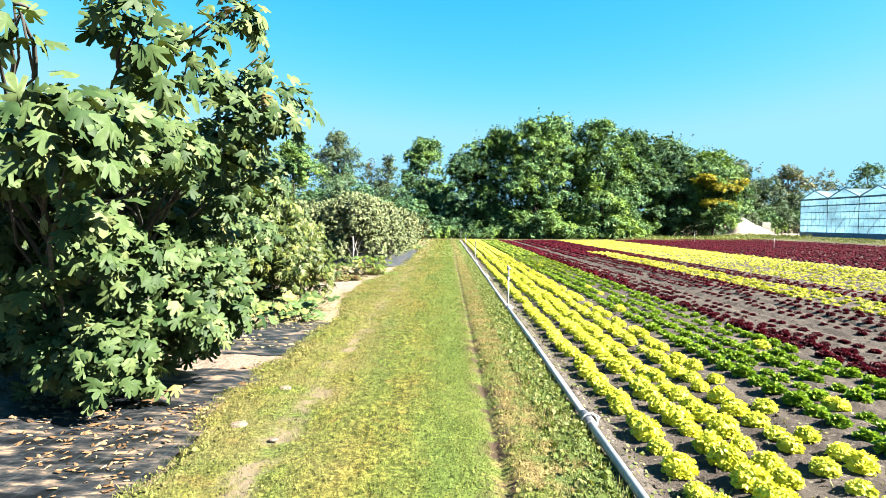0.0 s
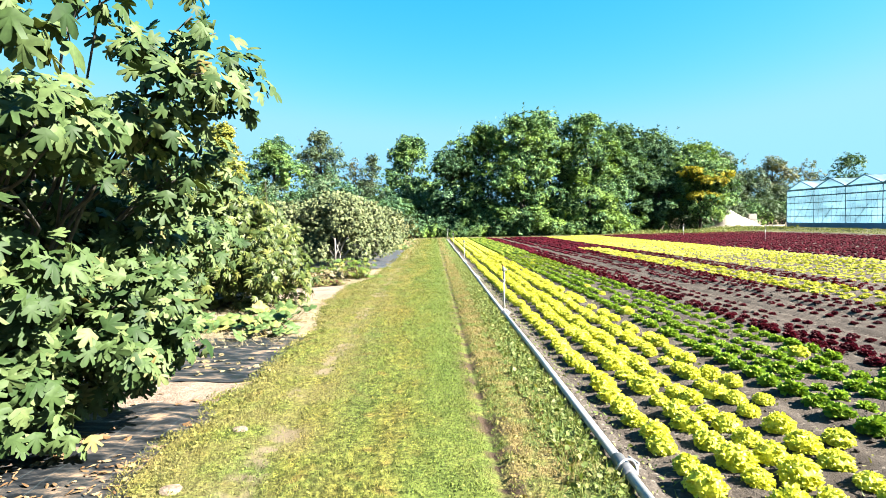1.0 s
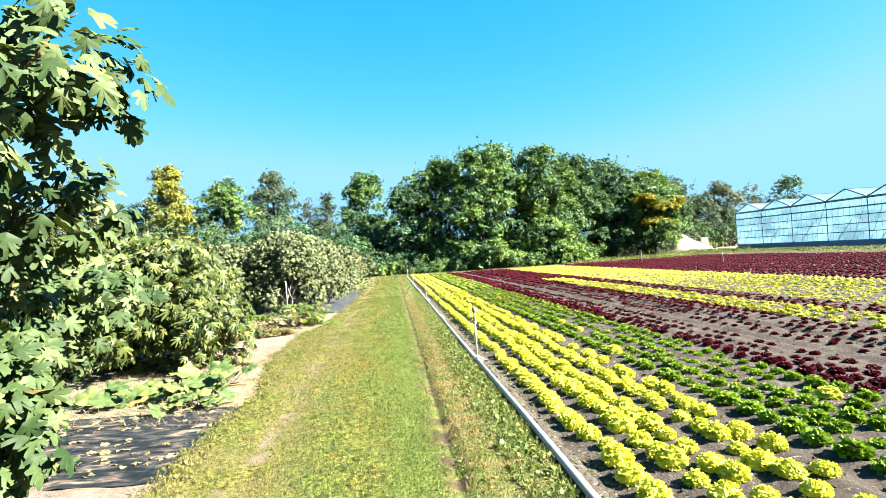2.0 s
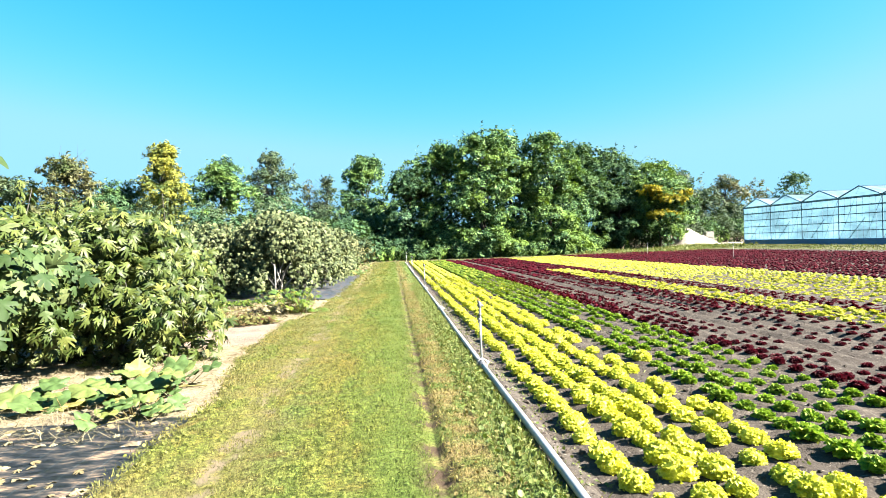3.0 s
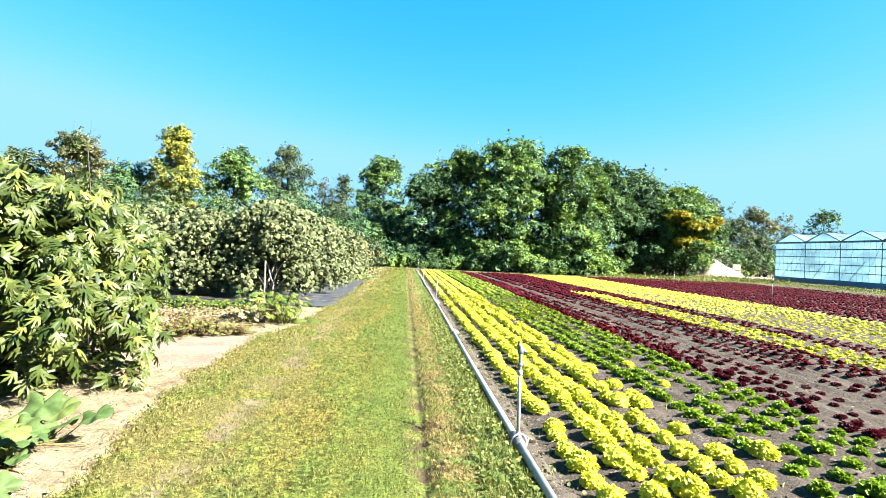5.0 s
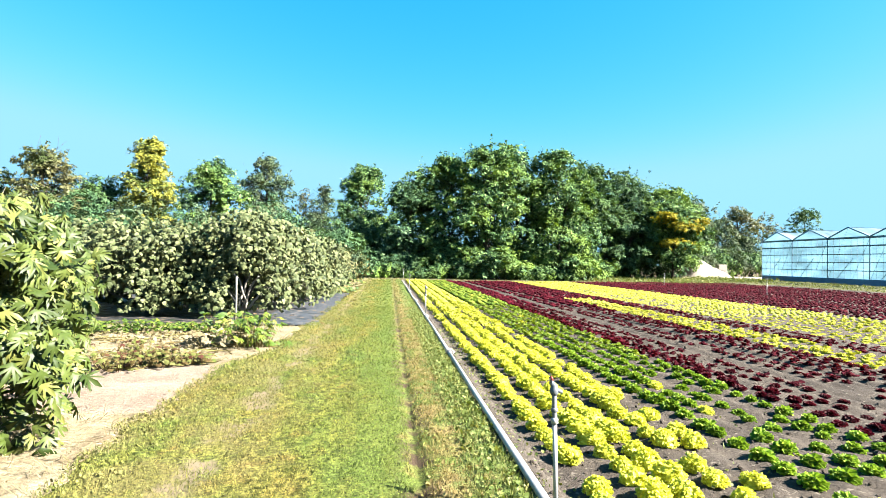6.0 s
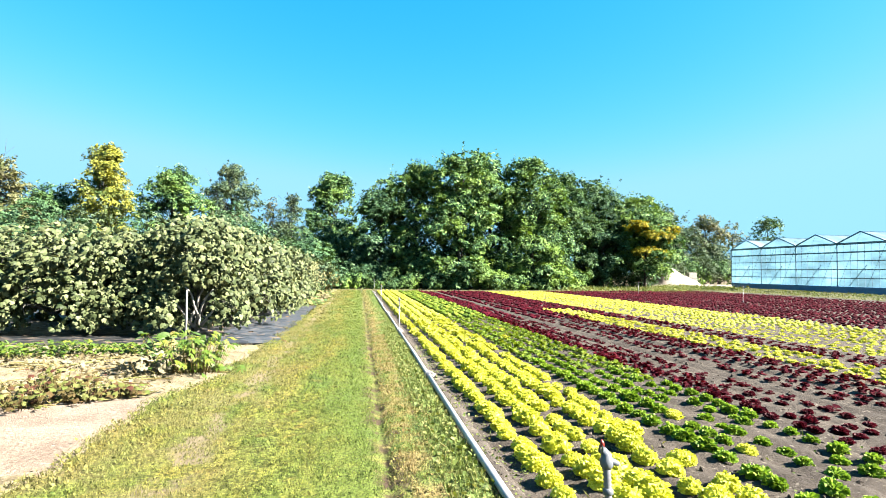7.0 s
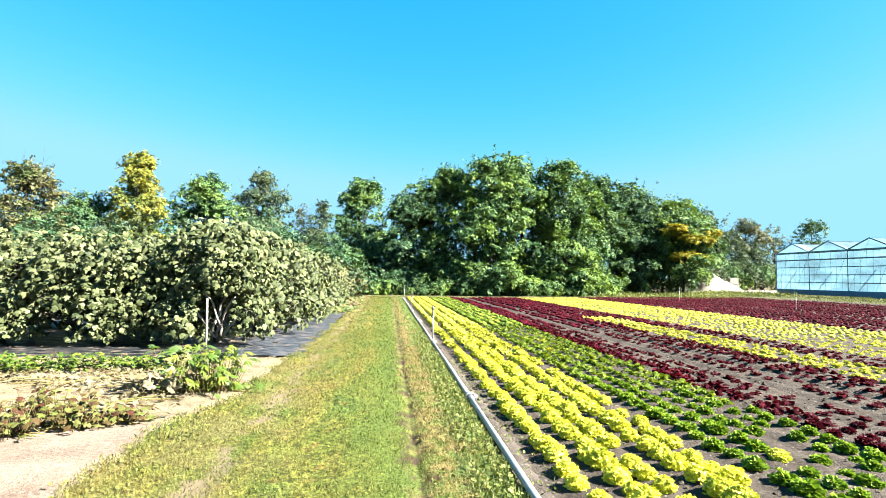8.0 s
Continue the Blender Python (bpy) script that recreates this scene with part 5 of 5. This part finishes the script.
for k, (x, y, sx, sy, tall) in enumerate(((-2.62, 15.6, 0.3, 0.22, 0.14), (-3.0, 15.4, 0.35, 0.25, 0.26), (-3.5, 15.85, 0.4, 0.3, 0.32), (-3.5, 15.15, 0.4, 0.3, 0.2), (-4.1, 15.0, 0.45, 0.35, 0.3), (-4.8, 14.7, 0.5, 0.35, 0.22))):
    squash("withered_vine", x, y, sx, sy, 120, 0.068, M_VINE, 90 + k, "withered reddish-brown vine on pale soil", tall, LEAF_LOBED, 0.3)
for k, (x, y) in enumerate(((-3.2, 17.6), (-4.3, 17.8), (-5.5, 17.9), (-6.8, 17.9), (-3.6, 18.7), (-5.0, 18.8), (-3.1, 16.4), (-4.4, 16.2))):
    squash("withered_vine", x, y, 0.8, 0.55, 90, 0.07, M_PALEVINE, 110 + k, "bleached dry vine lying on the bed", 0.07, LEAF_LOBED, 0.08)
for k in range(10):
    squash("low_herb", -3.3 - 0.72 * k, 18.95 + 0.12 * math.sin(1.7 * k), 0.6, 0.3, 150, 0.13, M_LOWGREEN, 130 + k, "low bright green herb in a row", (0.24, 0.2, 0.28, 0.22)[k % 4], SPRAY, 0.25)
for k in range(10):
    squash("withered_vine", -1.75 - 0.15 * (k % 3), 34 + k * 1.6, 0.5, 0.9, 70, 0.16, M_PALEVINE if k % 2 else M_SQUASH, 150 + k, "pale dry vine along the hedge foot", 0.3, LEAF_ROUND)

litter_rng = np.random.default_rng(15)


def litter(name, x0, x1, y0, y1, n, material, size, label, zbase, seed, leaf=LEAF_BROAD):
    rng = np.random.default_rng(seed)
    x, y = rng.uniform(x0, x1, n), rng.uniform(y0, y1, n)
    keep = lattice(x, y, 0.5, seed) > rng.uniform(0.25, 0.75, n)
    x, y = x[keep], y[keep]
    p = np.column_stack([x, y, zbase(x, y) + 0.012])
    v, f = spread(leaf, p, turns_from(np.array([0, 0, 1.0]) + rng.normal(size=(len(x), 3)) * 0.16, rng), size * rng.uniform(0.5, 1.2, len(x)))
    return tagged(part(name, fast_mesh(name, v, f), material), label, "leaves", kind="stuff")


litter("fallen_leaves", -4.6, -1.95, 2.2, 6.4, 260, M_LITTER, 0.1, "dry brown fig leaves fallen on the sheet", sheet_height, 16)
litter("fallen_leaves", -3.6, -2.5, 4.6, 6.2, 420, M_LITTER, 0.11, "dry brown fig leaves heaped under the tree", sheet_height, 17)
litter("fallen_leaves", -4.8, -1.9, 2.0, 5.2, 2200, M_LITTER, 0.07, "small brown dry leaves drifted over the sheet", sheet_height, 26, LEAF_SHRED)
litter("fallen_leaves", -4.0, -2.0, 6.8, 8.7, 170, M_PALEVINE, 0.1, "bleached leaves on the crumpled sheet", sheet_height, 18)
litter("fallen_leaves", -8.0, -1.3, 20.6, 30, 140, M_LITTER, 0.14, "dry leaves on the sheet under the hedge", sheet_height, 19)

STRAW = (np.array([(-0.01, 0, 0), (0.01, 0, 0), (0.008, 1, 0.05), (-0.008, 1, 0.05)], float), np.array([(0, 1, 2), (0, 2, 3)]))
for name, (x0, x1, y0, y1, n, zb) in {"straw": (-4.5, -1.9, 8.2, 12.9, 5200, bed_height(-0.02, 0.03)), "straw.": (-8, -1.9, 15.6, 20.2, 6500, bed_height(-0.02, 0.04))}.items():
    x, y = litter_rng.uniform(x0, x1, n), litter_rng.uniform(y0, y1, n)
    p = np.column_stack([x, y, zb(x, y) + litter_rng.uniform(0.005, 0.04, n)])
    v, f = spread(STRAW, p, turns_from(np.array([0, 0, 1.0]) + litter_rng.normal(size=(n, 3)) * 0.3, litter_rng), np.column_stack([litter_rng.uniform(0.15, 0.35, n), litter_rng.uniform(0.05, 0.16, n), np.full(n, 0.3)]))
    tagged(part("straw", fast_mesh("straw", v, f), M_PALEVINE), "loose straw and dry stalks on the bed", "straw", kind="stuff")

# ---------- grass and weeds ----------
grass_rng = np.random.default_rng(21)


def blades(name, x0, x1, y0, y1, n, lo, hi, width, material, label, height, clover=0.5, lean=0.5, on_path=True):
    rng = grass_rng
    x, y = rng.uniform(x0, x1, n), rng.uniform(y0, y1, n)
    worn = np.exp(-((x - 0.46) / 0.06) ** 2) * (lattice(x, y, 0.45, 22) > 0.4) + 0.8 * np.exp(-((x + 1.17) / 0.11) ** 2) * (lattice(x, y, 0.5, 23) > np.where(y < 8.5, 0.3, 0.62))
    # tussocks: the growth stands in small clumps with gaps between
    clump = 0.6 * lattice(x + 40, y + 40, 0.06, 27) + 0.4 * lattice(x + 40, y + 40, 0.17, 28)
    keep = ((x > grass_edge(y) + 0.03 * rng.normal(size=n)) | (not on_path)) & (rng.random(n) > worn * float(on_path)) & (rng.random(n) < 0.3 + 1.15 * clump)
    x, y = x[keep], y[keep]
    n = len(x)
    clump = 0.7 + 0.6 * clump[keep]
    z = height(x, y)
    kind = rng.random(n) < clover
    out = []
    for template, sel, tilt in ((CLOVER, kind, 0.9), (BLADE, ~kind, 0.0)):
        m = sel.sum()
        p = np.column_stack([x[sel], y[sel], z[sel] - 0.004])
        up = np.array([0, 0, 1.0]) + rng.normal(size=(m, 3)) * lean
        if tilt:
            p[:, 2] += rng.uniform(lo, hi, m) * 0.45 * clump[sel]
            t = turns_from(up, rng)
            s = rng.uniform(lo, hi, m) * 0.5
            out.append(spread(template, p, t, s))
        else:
            t = turns_from(rng.normal(size=(m, 3)) * np.array([1, 1, 0.35]), rng, up)
            out.append(spread(template, p, t, np.column_stack([np.full(m, width), rng.uniform(lo, hi, m) * clump[sel], np.full(m, width * 2)])))
    v, f = joined(out)
    return tagged(part(name, fast_mesh(name, v, f), material), label, "grass", kind="stuff")


MOWN = "short mown grass and clover, green and yellow"
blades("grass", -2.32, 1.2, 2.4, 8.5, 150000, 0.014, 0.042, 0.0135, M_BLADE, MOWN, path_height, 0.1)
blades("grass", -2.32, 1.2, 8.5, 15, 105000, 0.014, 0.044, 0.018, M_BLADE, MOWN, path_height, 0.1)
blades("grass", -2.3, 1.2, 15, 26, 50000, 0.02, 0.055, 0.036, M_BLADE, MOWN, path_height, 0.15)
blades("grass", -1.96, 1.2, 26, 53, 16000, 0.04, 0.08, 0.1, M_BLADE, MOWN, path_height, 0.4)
blades("weeds", 0.84, 1.22, 2.4, 24, 21000, 0.03, 0.11, 0.024, M_WEED, "taller green weeds along the pipe", path_height, 0.22, 0.7)
blades("weeds", 1.05, 1.24, 2.4, 30, 9000, 0.03, 0.09, 0.024, M_WEED, "yellow-green weeds leaning over the pipe", path_height, 0.2, 0.6)
blades("weeds", 0.5, 0.98, 2.4, 22, 12000, 0.02, 0.07, 0.022, M_DRYWEED, "dry yellow stalks among the grass", path_height, 0.2, 0.9)
blades("weeds", -2.34, -1.6, 2.4, 22, 14000, 0.02, 0.07, 0.03, M_BLADE, "ragged grass at the track's edge", lambda x, y: np.maximum(path_height(x, y), 0.0), 0.35, 0.7)
blades("weeds", -1.9, 30, 51.5, 58, 6000, 0.05, 0.16, 0.12, M_DRYWEED, "tall yellow-green grass along the field's end", lambda x, y: rise(x) - 0.02, 0.2, 0.5, False)
blades("weeds", 32.4, 37.4, 26, 66, 12000, 0.06, 0.22, 0.16, M_WEED, "yellow-green weeds before the greenhouse", lambda x, y: rise(x) - 0.02, 0.25, 0.5, False)
blades("weeds", 18, 37, 56, 68, 7000, 0.15, 0.5, 0.2, M_WEED, "tall weeds at the wood's foot", lambda x, y: rise(x) - 0.02, 0.3, 0.5, False)
blades("weeds", 1.3, 1.56, 2.4, 20, 1300, 0.02, 0.07, 0.04, M_WEED, "small pale weeds along the first row", soil_height, 0.8, 0.6)
blades("weeds", 1.15, 5.0, 2.4, 16, 900, 0.02, 0.07, 0.05, M_WEED, "small weeds between the lettuces", soil_height, 0.8, 0.6)

# clods and small stones
clod_rng = np.random.default_rng(33)
bm = bmesh.new()
bmesh.ops.create_icosphere(bm, subdivisions=1, radius=1)
clod = (np.array([v.co[:] for v in bm.verts]) * clod_rng.uniform(0.75, 1.2, (len(bm.verts), 1)), np.array([[v.index for v in f.verts] for f in bm.faces]))
bm.free()
n = 1800
x, y = 1.3 + clod_rng.random(n) ** 1.5 * 6.0, 2.4 + clod_rng.random(n) ** 1.3 * 20
v, f = spread(clod, np.column_stack([x, y, soil_height(x, y) + 0.003]), turns_from(clod_rng.normal(size=(n, 3)), clod_rng), np.column_stack([clod_rng.uniform(0.006, 0.024, n) * (1 + (np.arange(n) % 9 == 0)) for _ in range(3)]))
tagged(part("clods", fast_mesh("clods", v, f), M_SOIL), "loose crumbs and clods of grey soil", "soil", kind="stuff")
for x, y, s in ((-1.48, 5.2, 0.055), (-1.56, 4.2, 0.062), (-1.2, 3.9, 0.03)):
    bm = bmesh.new()
    bmesh.ops.create_icosphere(bm, subdivisions=2, radius=s, matrix=Matrix.Diagonal((1.2, 1, 0.45, 1)))
    for q in bm.verts:
        q.co *= 1 + 0.25 * (noise.noise(q.co * 20) )
    stone = part("stone", bm, M_BED)
    stone.location = (x, y, 0.03)
    tagged(stone, "flat pale stone in the grass", "stone")

# ---------- lettuces ----------
def frilled_dome(seed, around=46, rings=16, frill=1.0, curl=1.0):
    """A curly head: one crinkled dome, frills standing out in rows. Unit width."""
    rng = np.random.default_rng(seed)
    off = Vector(rng.uniform(0, 50, 3))
    v = []
    for r in range(rings):
        el = -0.3 + (math.pi / 2 + 0.2) * r / (rings - 1)
        for k in range(around):
            a = 2 * math.pi * (k + 0.5 * (r % 2)) / around
            d = Vector((math.cos(el) * math.cos(a), math.cos(el) * math.sin(a), math.sin(el)))
            lump = noise.noise(d * 2.2 + off) * 0.09
            wave = (0.5 - abs(noise.noise(d * 6.5 * curl + off * 2))) * 0.08 + noise.noise(d * 15.0 * curl + off) * 0.05
            q = d * (0.40 + lump + (wave + rng.normal() * 0.014) * frill)
            q += Vector(rng.normal(size=3)) * 0.008 * frill
            v.append((q.x, q.y, max(-0.04, q.z * 1.3 + 0.1)))
    v.append((0, 0, 0.1 + 0.43 * 1.3))
    f = []
    for r in range(rings - 1):
        for k in range(around):
            a, b = r * around + k, r * around + (k + 1) % around
            c, e = a + around, b + around
            f += [(a, b, e), (a, e, c)] if r % 2 else [(a, b, c), (b, e, c)]
    top = (rings - 1) * around
    f += [(top + k, top + (k + 1) % around, len(v) - 1) for k in range(around)]
    return np.array(v), np.array(f)


def ruffle(rng, rim=6, wave=0.2, wide=0.95):
    """One leaf flap: a fan from its stalk out to a crinkled rim."""
    a = np.linspace(-wide, wide, rim)
    r = 1 + rng.uniform(-0.22, 0.12, rim)
    z = wave * np.where(np.arange(rim) % 2, 1, -1) * rng.uniform(0.4, 1.2, rim)
    v = np.vstack([[0, 0, 0], np.column_stack([r * np.sin(a), r * np.cos(a), z])])
    return v, np.array([(0, k + 2, k + 1) for k in range(rim - 1)])


def lettuce(kind, seed, detail=2):
    """A head: a crinkled heart and ruffled leaf flaps standing out of it all round; detail 0 is a bare head for far rows."""
    rng = np.random.default_rng(seed)
    lime, fine = kind == "lime", detail == 2
    if detail == 0:
        return frilled_dome(seed, 6 if lime else 5, 3, 1.5 if lime else 2.0)
    if fine:
        heart_v, heart_f = frilled_dome(seed, 18, 6, 0.9) if lime else frilled_dome(seed, 9, 4, 2.0)
        pieces = [(heart_v * (0.8 if lime else 0.5), heart_f)]
        count, size, rim = (210, 0.084, 4) if lime else ((92, 0.19, 5) if kind == "green" else (84, 0.2, 5))
    else:
        heart_v, heart_f = frilled_dome(seed, 8, 3, 1.2)
        pieces = [(heart_v * (0.8 if lime else 0.6), heart_f)]
        count, size, rim = (28, 0.22, 4) if lime else (18, 0.33, 3)
    d = rng.normal(size=(count, 3))
    d[:, 2] = np.abs(d[:, 2]) * 0.95 - (0.15 if lime else 0.1)
    d /= np.linalg.norm(d, axis=1, keepdims=True)
    lump = np.array([0.08 * noise.noise(Vector(q) * 2.4 + Vector((seed, 0, 0))) for q in d])[:, None]
    if lime:
        p = d * ((0.36 if fine else 0.3) + lump) * np.array([1, 1, 1.3]) + np.array([0, 0, 0.1])
        way = d * 0.75 + np.array([0, 0, 0.3]) + rng.normal(size=d.shape) * 0.45
    else:
        p = d * (0.2 + lump) * np.array([1, 1, 1.5]) + np.array([0, 0, 0.1])
        way = d * 0.75 + np.array([0, 0, 0.6]) + rng.normal(size=d.shape) * 0.3
    face = rng.normal(size=d.shape) * (0.6 if lime else 0.4) + d * (0.5 if lime else 0.1) + np.array([0.1, 0, 0.75])
    turns = turns_from(face, rng, way)
    if fine:
        # every flap grows from the heart's nearest corner, so a head is one connected mesh
        hv, hf = pieces[0]
        vs, fs, at = [hv], [hf], len(hv)
        for k in range(count):
            fv, ff = spread(ruffle(rng, rim, 0.3 if lime else 0.28, 0.95 if lime else 0.8), p[k:k + 1], turns[k:k + 1], np.array([size * rng.uniform(0.7, 1.3)]))
            near = int(np.argmin(((hv - p[k]) ** 2).sum(1)))
            vs.append(fv[1:])
            fs.append(np.where(ff == 0, near, ff - 1 + at))
            at += len(fv) - 1
        v, f = np.concatenate(vs), np.concatenate(fs)
        v[:, 2] = np.maximum(v[:, 2], -0.03)
        return v, f
    for k in range(count):
        pieces.append(spread(ruffle(rng, rim, 0.22 if lime else 0.16, 0.95 if lime else 0.7), p[k:k + 1], turns[k:k + 1], np.array([size * rng.uniform(0.7, 1.3)])))
    v, f = joined(pieces)
    v[:, 2] = np.maximum(v[:, 2], -0.03)
    return v, f


SHAPES = {"lime": [lettuce("lime", 700 + k) for k in range(7)], "green": [lettuce("green", 720 + k) for k in range(5)], "red": [lettuce("red", 740 + k) for k in range(5)]}
MID_SHAPES = {kind: [lettuce(kind, 750 + k, 1) for k in range(4)] for kind in SHAPES}
FAR_SHAPES = {kind: [lettuce(kind, 760 + k, 0) for k in range(5)] for kind in SHAPES}
NEAR_MESH = {k: [fast_mesh(k + "_lettuce", *s) for s in SHAPES[k]] for k in SHAPES}
LABEL = {"lime": "frilly lime-yellow lettuce head in the soil", "green": "bright green leafy lettuce head in the soil", "red": "dark red curly lettuce head in the soil"}
NEAR_MAT = {"lime": M_LIME, "green": M_GREEN, "red": M_RED}
FAR_MAT = {"lime": M_LIME_FAR, "green": M_GREEN_FAR, "red": M_RED_FAR}

# rows: x, kind, width of a head, height factor, share that grew, nearest y kept as single heads
BEDS = [(1.65, "lime", 0.25, 0.52, 0.98, 21), (2.01, "lime", 0.255, 0.52, 0.98, 21), (2.275, "lime", 0.25, 0.52, 0.97, 20), (2.63, "lime", 0.245, 0.52, 0.97, 20), (2.905, "lime", 0.235, 0.5, 0.78, 18),
        (3.3, "green", 0.265, 0.46, 0.98, 18), (3.64, "green", 0.25, 0.46, 0.95, 18), (3.97, "green", 0.225, 0.44, 0.92, 17), (4.28, "green", 0.215, 0.44, 0.88, 17), (4.53, "green", 0.22, 0.44, 0.9, 16)]
BEDS += [(4.8, "red", 0.24, 0.42, 0.95, 15), (5.06, "red", 0.235, 0.42, 0.92, 15), (5.36, "red", 0.2, 0.38, 0.88, 15), (5.68, "red", 0.2, 0.36, 0.85, 14), (6.36, "red", 0.18, 0.36, 0.82, 14), (6.66, "red", 0.185, 0.36, 0.82, 14),
        (7.15, "red", 0.205, 0.38, 0.85, 14), (7.45, "red", 0.2, 0.4, 0.9, 14), (7.75, "red", 0.2, 0.4, 0.85, 14)]
BEDS += [(8.05 + 0.33 * k, "lime", 0.19, 0.36, 0.92, 0) for k in range(4)]
BEDS += [(9.4 + 0.33 * k, "red", 0.19, 0.36, 0.92, 0) for k in range(3)]
BEDS += [(10.4 + 0.34 * k, "lime", 0.17, 0.34, 0.93, 0) for k in range(16)]
BEDS += [(15.9 + 0.34 * k, "red", 0.185, 0.36, 0.95, 0) for k in range(47)]
bed_rng = np.random.default_rng(44)
pool = {}
for x, kind, width, high, share, near_y in BEDS:
    start = max(2.2, 0.72 * x - 1.0) if x < 8 else 0.8 * x - 0.5
    for y in np.arange(-1.6 + bed_rng.uniform(0, 0.2), 50 + 0.28 * x, 0.295):
        if bed_rng.random() > share:
            continue
        k2 = kind
        if 8.0 < x < 9.2 and kind == "lime" and y > 31.5:
            k2 = "red"
        if kind == "green" and bed_rng.random() < 0.02:
            k2 = "lime"
        px, py = x + bed_rng.normal() * 0.018, y + bed_rng.normal() * 0.03
        uneven = float(np.interp(y, (4, 7, 9, 12, 16), (1.2, 1.12, 0.9, 0.96, 1.06) if x < 4.7 else (1.2, 1.12, 0.86, 0.82, 1.02))) if 3.8 < x < 8 else 1.0
        s = width * uneven * bed_rng.uniform(0.78, 1.18) * (1 + (0.04 if x < 3 else 0.0) * min(1.0, max(0.0, (y - 5) / 5)))
        pool.setdefault((k2, 0 if y < start else 2 if y < near_y else (1 if y < 27 and x < 10 or y < 24 and x < 14.5 else 0)), []).append((px, py, s, s * high / 0.66 * bed_rng.uniform(0.9, 1.1), bed_rng.choice((0, math.pi)) + bed_rng.uniform(-0.35, 0.35), s * (1.1 if k2 == "lime" else 1.05)))
for (kind, level), heads in pool.items():
    heads.sort(key=lambda h: h[1] + 0.6 * h[0])
    h = np.array(heads)
    if level == 2:
        for n, (x, y, s, sz, a, sy) in enumerate(heads[:296]):
            ob = new(kind + "_lettuce", NEAR_MESH[kind][n % len(NEAR_MESH[kind])])
            if not ob.data.materials:
                ob.data.materials.append(NEAR_MAT[kind])
            ob.matrix_world = Matrix.LocRotScale((x, y, float(soil_height(np.array(x), np.array(y))) - 0.005), Euler((0, 0, a)), (s, sy, sz))
            tagged(ob, LABEL[kind], "lettuce", kind + " lettuces in rows")
        h = h[296:]
        shapes = MID_SHAPES[kind]
    else:
        shapes = MID_SHAPES[kind] if level else FAR_SHAPES[kind]
    if not len(h):
        continue
    lists = []
    for n, shape in enumerate(shapes):
        q = h[n::len(shapes)]
        c, sn = np.cos(q[:, 4]), np.sin(q[:, 4])
        t = np.zeros((len(q), 3, 3))
        t[:, 0, 0], t[:, 0, 1], t[:, 1, 0], t[:, 1, 1], t[:, 2, 2] = c, -sn, sn, c, 1
        lists.append(spread(shape, np.column_stack([q[:, 0], q[:, 1], soil_height(q[:, 0], q[:, 1]) - 0.005]), t, q[:, [2, 5, 3]] * (1.0 if level else 1.1)))
    v, f = joined(lists)
    tagged(part(kind + "_lettuce_rows", fast_mesh(kind + "_lettuce_rows", v, f), FAR_MAT[kind]), "long rows of " + {"lime": "lime-yellow", "green": "green", "red": "dark red"}[kind] + " lettuce across the field", "lettuce", kind="stuff")
